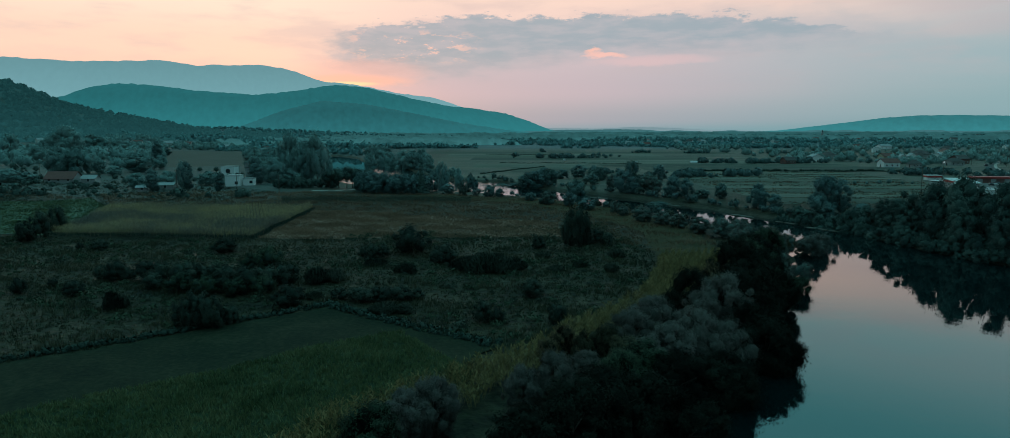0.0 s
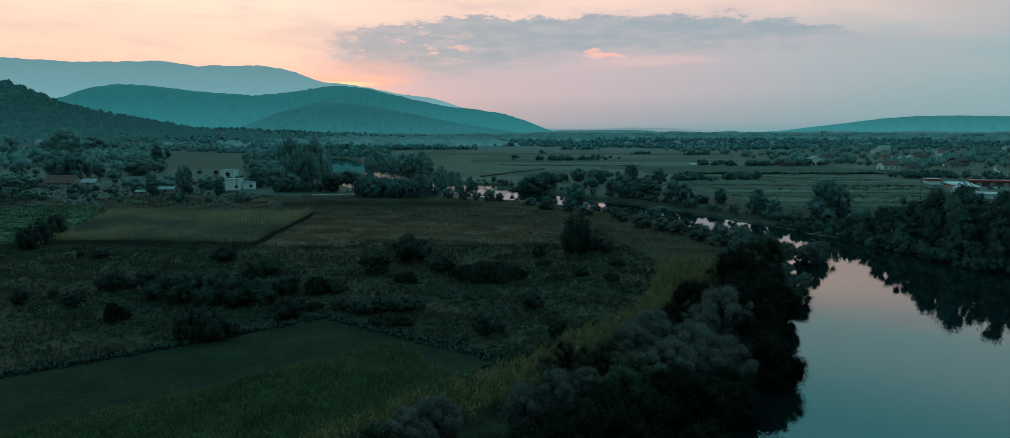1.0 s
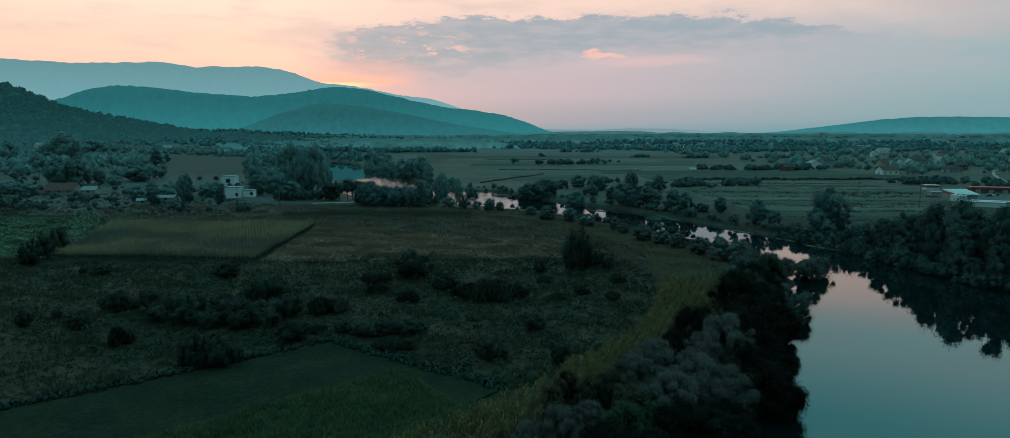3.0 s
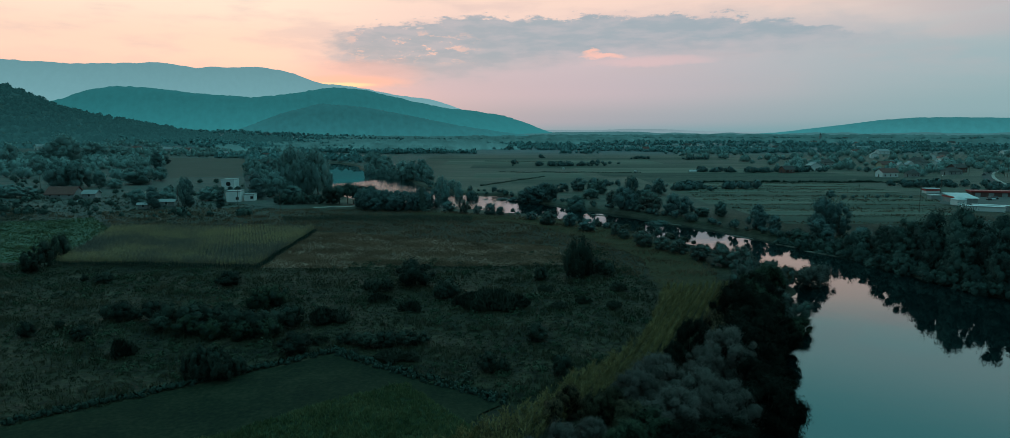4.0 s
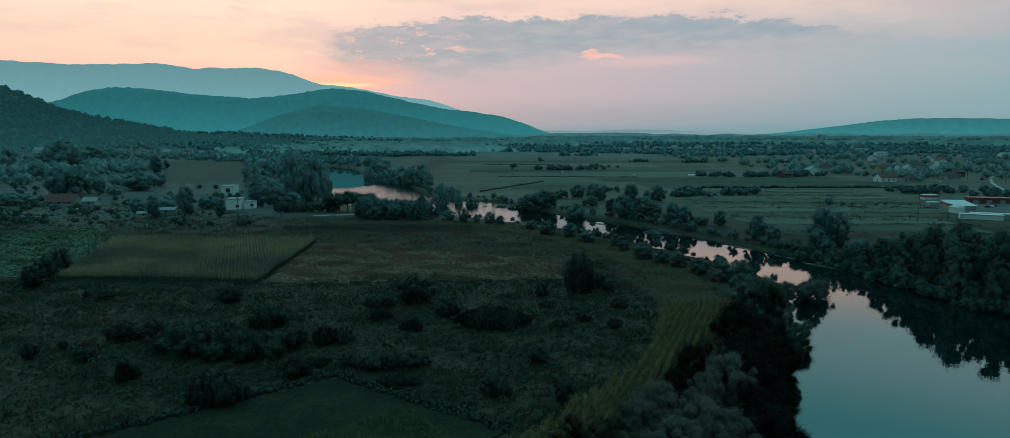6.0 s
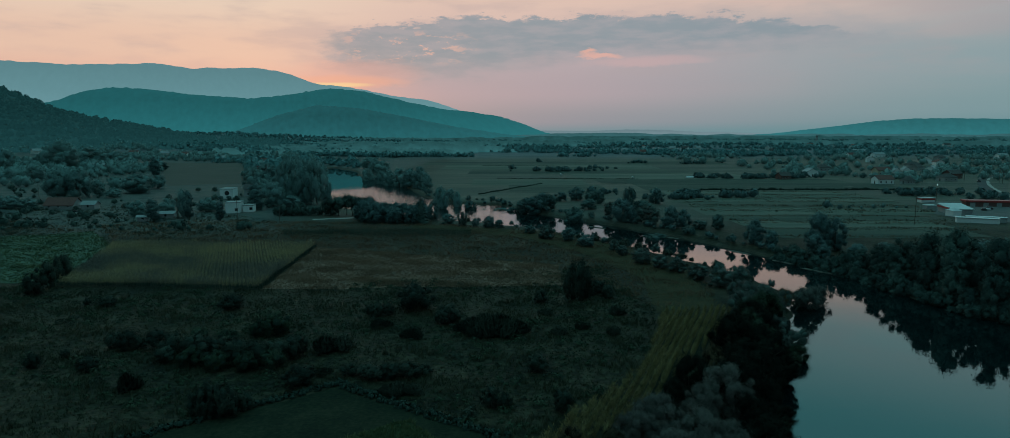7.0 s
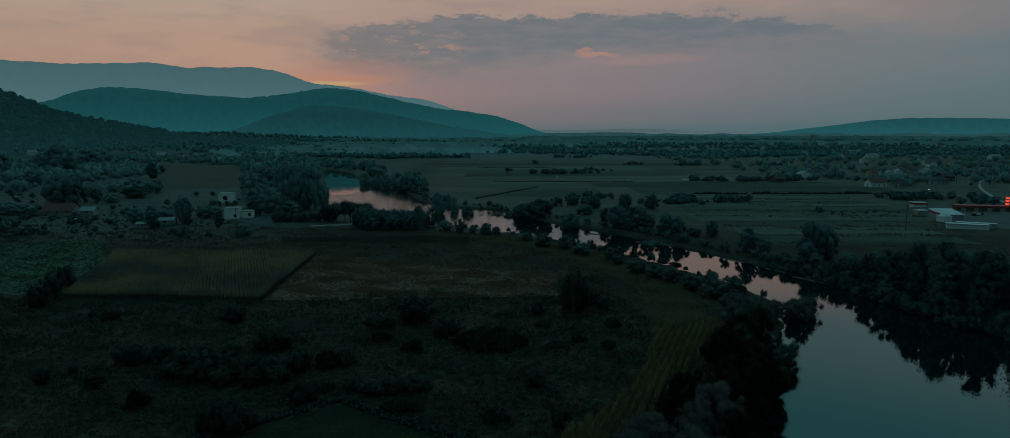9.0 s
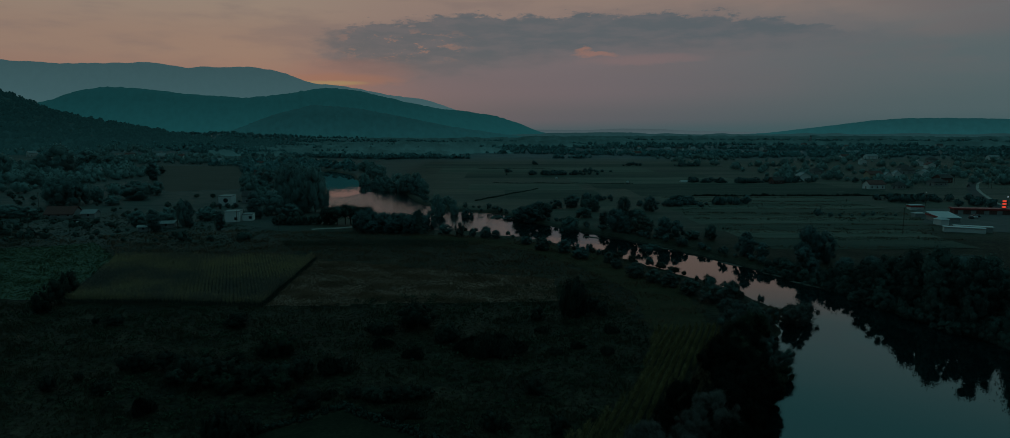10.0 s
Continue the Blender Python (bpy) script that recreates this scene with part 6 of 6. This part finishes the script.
flat_house("white_house", "white rendered cube house by the meadow edge", -122.5, 291, 8, 6.2, 7.0, 4.7, WHITEWALL)
flat_house("house_annex", "low white annex beside the cube house", -116.5, 293, 8, 4.5, 5.0, 3.0, WHITEWALL)
gable_house("barn", "low barn with a dull red roof", -208, 303, 2, 13.0, 8.0, 2.2, 3.0, GREYWALL, REDROOF, 3, False, category="barn")
gable_house("shed", "small grey shed beside the barn", -196, 304, 5, 6.0, 5.0, 2.4, 1.4, GREYWALL, DULLSHEET, 1, False, category="shed")
gable_house("shed", "low white-roofed shed among the trees", -143, 271, 10, 6.5, 4.0, 2.2, 0.8, GREYWALL, DULLSHEET, 1, False, category="shed")
gable_house("shed", "low white-roofed shed among the trees", -148, 262, 15, 4.0, 3.0, 2.0, 0.6, GREYWALL, DULLSHEET, 1, False, category="shed")
gable_house("house", "house with a red roof between trees", -197, 533, 20, 10, 9, 5.5, 3.0, WHITEWALL, REDROOF)

VILLAGE = "village houses"
for hx, hy, turn, w, d, eave, kind in HOUSES:
    wall_, roof_ = ((WHITEWALL, REDROOF), (WHITEWALL, DULLSHEET), (GREYWALL, DARKROOF), (REDWALL, DARKROOF), (OCHREWALL, REDROOF))[kind]
    text = ("white village house with a red tiled roof", "white village house with a pale sheet roof", "grey village house with a dark roof", "red-brown village house with a dark roof", "ochre village house with a red tiled roof")[kind]
    tagged(gable_house("village_house", text, hx, hy, turn, w, d, eave, 2.4, wall_, roof_, 3, hip=kind == 2), group=VILLAGE)

for hx, hy, turn, k in ((-482, 850, 10, 0), (-443, 852, 30, 1), (-415, 846, 5, 0), (-602, 840, 60, 1), (-330, 760, 15, 1), (-256, 700, 40, 0), (-236, 640, 10, 1), (-350, 560, 20, 1)):
    tagged(gable_house("hamlet_house", ("white hillside house with a red roof", "white hillside house with a pale roof")[k], hx, hy, turn, 10, 8, 4.4, 2.6, DULLWALL, (REDROOF, DULLSHEET)[k], 2), group="hamlet houses")

rs_far = np.random.RandomState(77)
for i in range(38):
    hy = rs_far.uniform(1000, 1950)
    hx = hy * math.tan(radians(rs_far.uniform(8, 37)))
    k = rs_far.randint(3)
    tagged(gable_house("far_house", ("distant white house with a red roof", "distant white house with a pale roof", "distant pale house with a dark roof")[k], hx, hy, rs_far.uniform(-40, 100), rs_far.uniform(9, 14), 8.0, 4.6, 3.0,
                       DULLWALL, (REDROOF, DULLSHEET, DARKROOF)[k], 2, False), group="distant houses")


# ---- the white wall with its painted emblem, behind the cube house ----
hall = flat_house("white_hall", "white flat-roofed hall with a dark round emblem", -153, 358, 4, 7.0, 8.0, 5.2, WHITEWALL, "building")
for o in list(hall.children_recursive):
    if o.name.startswith(("window", "pane")):
        bpy.data.objects.remove(o)
disc = bmesh.new()
bmesh.ops.create_cone(disc, cap_ends=True, segments=20, radius1=1.25, radius2=1.25, depth=0.06, matrix=pose(0.3, -4.05, 3.0, 90))
part("emblem", disc, CARDARK, hall, "dark round painted emblem")
gable_house("house", "dark house with a low dark roof behind trees", -143, 368, 10, 9, 8, 4.6, 2.2, GREYWALL, DARKROOF)


# ---- filling station and its yard ----
def slab_building(name, label, x, y, turn, w, d, tall, wall, roof, over=0.4, thick=0.4, tilt=0.0, doors=0, category="building"):
    """A low building under a flat sheet roof with a deep fascia."""
    ob = tagged(new(name), label, category)
    ob.matrix_basis = pose(x, y, float(land(x, y)) - 0.1, 0, 0, turn)
    part("wall", boxed(-w / 2, w / 2, -d / 2, d / 2, 0, tall), wall, ob)
    r = part("roof", boxed(-w / 2 - over, w / 2 + over, -d / 2 - over, d / 2 + over, tall + 0.003, tall + thick, bevel=0.06), roof, ob)
    if tilt:
        r.rotation_euler = (radians(tilt), 0, 0)
        r.location.z = 0.5 * d * math.sin(radians(abs(tilt))) + 0.05
    for i in range(doors):
        cx = -w / 2 + w * (i + 0.5) / doors
        part("door", boxed(cx - 1.1, cx + 1.1, -d / 2 - 0.05, -d / 2 + 0.02, 0.1, min(2.6, tall - 0.3)), GREYWALL, ob, "grey roller door")
    return ob


plot("yard", "concrete yard of the filling station", [(188, 276), (190, 258), (208, 246), (236, 262), (266, 318), (216, 329), (206, 306)], CONCRETE, 0.15, 1.5, 0.0)
kiosk = slab_building("kiosk", "small white kiosk with a red fascia", 216.5, 325.5, -4, 6.4, 4.0, 2.3, WHITEWALL, SHEET, 0.3, 0.25)
part("fascia", boxed(-3.4, 3.4, -2.2, 2.2, 1.35, 2.2, bevel=0.02), REDSHEET, kiosk, "red painted fascia band")
slab_building("shelter", "low open shelter with a white roof", 199.5, 297, -4, 4.6, 3.2, 1.9, GREYWALL, SHEET, 0.3, 0.25)
shop = slab_building("station_shop", "station shop under a broad pale pitched sheet roof", 201.5, 283, -10, 9.0, 11.0, 2.3, GREYWALL, SHEET, 0.4, 0.3, 7.0, 3)
part("gutter", boxed(-5.05, -4.91, -5.6, 5.6, 2.4, 3.1), REDSHEET, shop, "red edge trim")
slab_building("store_building", "long low white store with a pale flat roof", 187.5, 250.5, -27, 14.0, 3.0, 2.0, WHITEWALL, SHEET, 0.3, 0.25)
slab_building("store_building", "second long low store with a pale roof", 193.0, 253.0, -27, 13.0, 2.8, 2.0, GREYWALL, SHEET, 0.3, 0.25)
slab_building("station_canopy", "long forecourt building with a dull red fascia", 238, 306, -14, 28.0, 5.0, 2.3, REDWALL, REDSHEET, 0.5, 0.8, 0.0, 5)
pav = tagged(new("pavilion"), "small white pavilion with a pyramid roof", "pavilion")
pav.matrix_basis = pose(192, 270.5, 0.0, 0, 0, 10)
part("wall", boxed(-2, 2, -2, 2, 0, 2.6), WHITEWALL, pav)
cone = bmesh.new()
bmesh.ops.create_cone(cone, cap_ends=True, segments=4, radius1=3.2, radius2=0.05, depth=1.2, matrix=pose(0, 0, 3.21, 0, 0, 45))
part("roof", cone, SHEET, pav)
sign = tagged(new("price_sign"), "lit red totem sign at the roadside", "sign")
sign.matrix_basis = pose(246, 304, 0.0, 0, 0, -38)
part("post", tube(bmesh.new(), (0, 0, 0), (0, 0, 3.0), 0.2, 0.2, 8), GREYWALL, sign)
part("panel", boxed(-1.0, 1.0, -0.2, 0.2, 3.0, 7.5, bevel=0.05), GREYWALL, sign)
for k, z0 in enumerate((3.4, 4.9, 6.3)):
    part("lit_bar", boxed(-0.75, 0.75, -0.26, -0.201, z0, z0 + 0.8), LAMPRED, sign, "glowing red bar")


tunnel = tagged(new("polytunnel"), "low white polythene tunnel among the strip fields", "polytunnel")
tunnel.matrix_basis = pose(150, 508, 0.0, 0, 0, 5)
arch = bmesh.new()
bmesh.ops.create_cone(arch, cap_ends=True, segments=16, radius1=1.5, radius2=1.5, depth=9, matrix=Matrix.Translation((0, 0, 0.05)) @ pose(0, 0, 0, 0, 90, 0))
bmesh.ops.bisect_plane(arch, geom=arch.verts[:] + arch.edges[:] + arch.faces[:], plane_co=(0, 0, 0.02), plane_no=(0, 0, 1), clear_inner=True)
part("cover", arch, SHEET, tunnel)
for i in (-4.53, 4.53):
    part("end_frame", boxed(i - 0.03, i + 0.03, -0.6, 0.6, 0.0, 1.45), WOODPOLE, tunnel)
for x_, y_ in ((50, 544), (102, 501)):
    bale = bmesh.new()
    bmesh.ops.create_cone(bale, cap_ends=True, segments=18, radius1=0.9, radius2=0.9, depth=1.6, matrix=pose(0, 0, 0.88, 90, 0, 30))
    bmesh.ops.bevel(bale, geom=[e for e in bale.edges if len(e.link_faces) == 2 and e.calc_face_angle() > 1.0], offset=0.12, segments=2, affect="EDGES")
    me_ = bpy.data.meshes.new("wrapped_bale")
    bale.to_mesh(me_)
    bale.free()
    me_.materials.append(SHEET)
    tagged(new("wrapped_bale", me_), "round bale wrapped in white film on stubble", "bale", "wrapped bales").matrix_basis = pose(x_, y_, float(land(x_, y_)))


# ---- road, cars, poles ----
ROAD = [(470, 600), (445, 557), (415, 532), (375, 498), (350, 466), (328, 436), (306, 402), (288, 372), (268, 338), (262, 300), (270, 250), (290, 180), (320, 60)]


def ribbon(name, label, path, half, material, lift):
    p = np.array(path, float)
    t = np.linspace(0, len(p) - 1, len(p) * 8)
    q = np.stack([np.interp(t, np.arange(len(p)), p[:, k]) for k in (0, 1)], -1)
    for _ in range(6):
        q[1:-1] = 0.25 * q[:-2] + 0.5 * q[1:-1] + 0.25 * q[2:]
    d = np.gradient(q, axis=0)
    n = np.stack([-d[:, 1], d[:, 0]], -1) / np.linalg.norm(d, axis=1, keepdims=True)
    offs = np.array([-half[1], -half[0], half[0], half[1]]) if len(half) > 1 else np.array([-half[0], half[0]])
    V = np.concatenate([np.stack([*(q + n * o).T, land(*(q + n * o).T) + lift], -1) for o in offs])
    m = len(q)
    F = [(a * m + i, a * m + i + 1, (a + 1) * m + i + 1, (a + 1) * m + i) for a in range(len(offs) - 1) for i in range(m - 1)]
    return tagged(new(name, mesh_of(name, V, F, material, True)), label, kind="structure")


ribbon("road", "grey asphalt country road curving past the station", ROAD, (2.7,), ASPHALT, 0.12)
ribbon("road_verge", "pale gravel verge beside the road", [(x + 5.5, y + 1.5) for x, y in ROAD], (1.0,), GRAVEL, 0.10)
ribbon("track", "pale gravel track at the wood's edge", [(-79, 263), (-74, 266.5), (-67, 269), (-60, 275)], (1.6,), GRAVEL, 0.08)


def car(label, x, y, turn, paint, lit=None):
    ob = tagged(new("car"), label, "car", "cars at the station and on the road")
    ob.matrix_basis = pose(x, y, float(land(x, y)) + 0.15, 0, 0, turn)
    part("body", boxed(-2.1, 2.1, -0.85, 0.85, 0.25, 0.95, bevel=0.15), paint, ob)
    bm = boxed(-1.2, 1.1, -0.75, 0.75, 0.95, 1.5)
    for v in bm.verts:
        if v.co.z > 1.2:
            v.co.x *= 0.68
            v.co.y *= 0.85
    part("cabin", bm, GLASSDARK, ob, "dark glazed cabin")
    for wx in (-1.3, 1.3):
        for wy in (-0.8, 0.8):
            part("wheel", tube(bmesh.new(), (wx, wy - 0.1, 0.32), (wx, wy + 0.1, 0.32), 0.32, 0.32, 12), RUBBER, ob)
    if lit:
        for wy in (-0.55, 0.55):
            part("headlight", boxed(2.05, 2.13, wy - 0.2, wy + 0.2, 0.55, 0.8, bevel=0.02), LAMPWHITE, ob, "lit headlight")
    return ob


car("white car parked by the station", 252, 321, 10, CARWHITE)
car("dark car parked on the forecourt", 219, 289, 60, CARDARK)
car("dark car parked on the forecourt", 227, 296, 70, CARDARK)
car("white car parked by the station shop", 223, 292, 65, CARWHITE)
car("pale car on the road with headlights lit", 446, 556, 222, CARWHITE, True)
car("dark car on the country road", 345, 462, 240, CARDARK)
car("white car parked by the barn", -190, 284, 5, CARWHITE)


def pole(label, x, y, tall, arm=True, lamp=False):
    ob = tagged(new("street_lamp" if lamp else "power_pole"), label, "street lamp" if lamp else "power pole")
    ob.matrix_basis = pose(x, y, float(land(x, y)) - 0.2)
    part("post", tube(bmesh.new(), (0, 0, 0), (0, 0, tall), 0.16, 0.10, 8), WOODPOLE, ob)
    if arm:
        part("crossarm", boxed(-0.9, 0.9, -0.06, 0.06, tall - 0.7, tall - 0.55, bevel=0.01), WOODPOLE, ob)
    if lamp:
        part("lamp_head", boxed(-0.18, 0.18, -0.45, 0.1, tall, tall + 0.18, bevel=0.05), LAMPWHITE, ob, "lit white lamp head")
    return ob


for px_, py_, h_ in ((159, 245, 11), (-112, 268, 8), (-137, 268, 9), (-93, 264, 7), (-262, 330, 9), (-240, 332, 9), (345, 440, 9), (352, 452, 9), (340, 470, 9)):
    pole("tall weathered wooden power pole", px_, py_, h_)
pole("tall street lamp with a lit white head", 222, 326, 9, False, True)
pole("street lamp with a lit white head", 262, 322, 7, False, True)
pole("distant street lamp with a lit white head", 250, 900, 9, False, True)
tower = tagged(new("church_tower"), "slender pale tower above the far village", "tower")
tower.matrix_basis = pose(851, 1739, float(land(851, 1739)))
part("shaft", boxed(-2.2, 2.2, -2.2, 2.2, 0, 15, bevel=0.2), GREYWALL, tower)
cone = bmesh.new()
bmesh.ops.create_cone(cone, cap_ends=True, segments=8, radius1=2.6, radius2=0.1, depth=6, matrix=pose(0, 0, 18.01))
part("spire", cone, DARKROOF, tower)

# ---- low mud bars along the far water's edge ----
def mud_bar(x, y, turn, l, w):
    bm = bmesh.new()
    bmesh.ops.create_icosphere(bm, subdivisions=3, radius=1.0, matrix=Matrix.LocRotScale((0, 0, 0), None, (l, w, 0.22)))
    for v in bm.verts:
        k = noise.noise(v.co * 0.6 + Vector((x, y, 0)))
        v.co.x, v.co.y = v.co.x * (1 + 0.35 * k), v.co.y * (1 + 0.5 * k)
    ob = part("mud_bar", bm, BANKMUD, None)
    ob.matrix_basis = pose(x, y, WATER_Z + 0.0, 0, 0, turn)
    return tagged(ob, "low pale mud bar at the water's edge", "mud bar", "mud bars")


# The first two are added where sky reflections between the trees brighten the water.
for b_ in ((95.0, 132.3, 100, 1.6, 0.8), (95.4, 126.4, 20, 1.9, 0.9), (96.5, 136, 105, 2.2, 0.7), (93.5, 149, 115, 3.0, 0.8), (90, 158, 120, 4.0, 0.7), (84, 169, 120, 5.0, 0.8), (80, 181, 120, 4.0, 0.7), (73, 197, 118, 5.0, 0.8), (58, 226, 135, 5.0, 0.8), (37, 250, 135, 4.5, 0.8)):
    mud_bar(*b_)


# plants of which none was needed
for kinds in KINDS.values():
    for src in kinds:
        if "placed" not in src:
            for o in list(src.children_recursive) + [src]:
                bpy.data.objects.remove(o)
        else:
            del src["placed"]
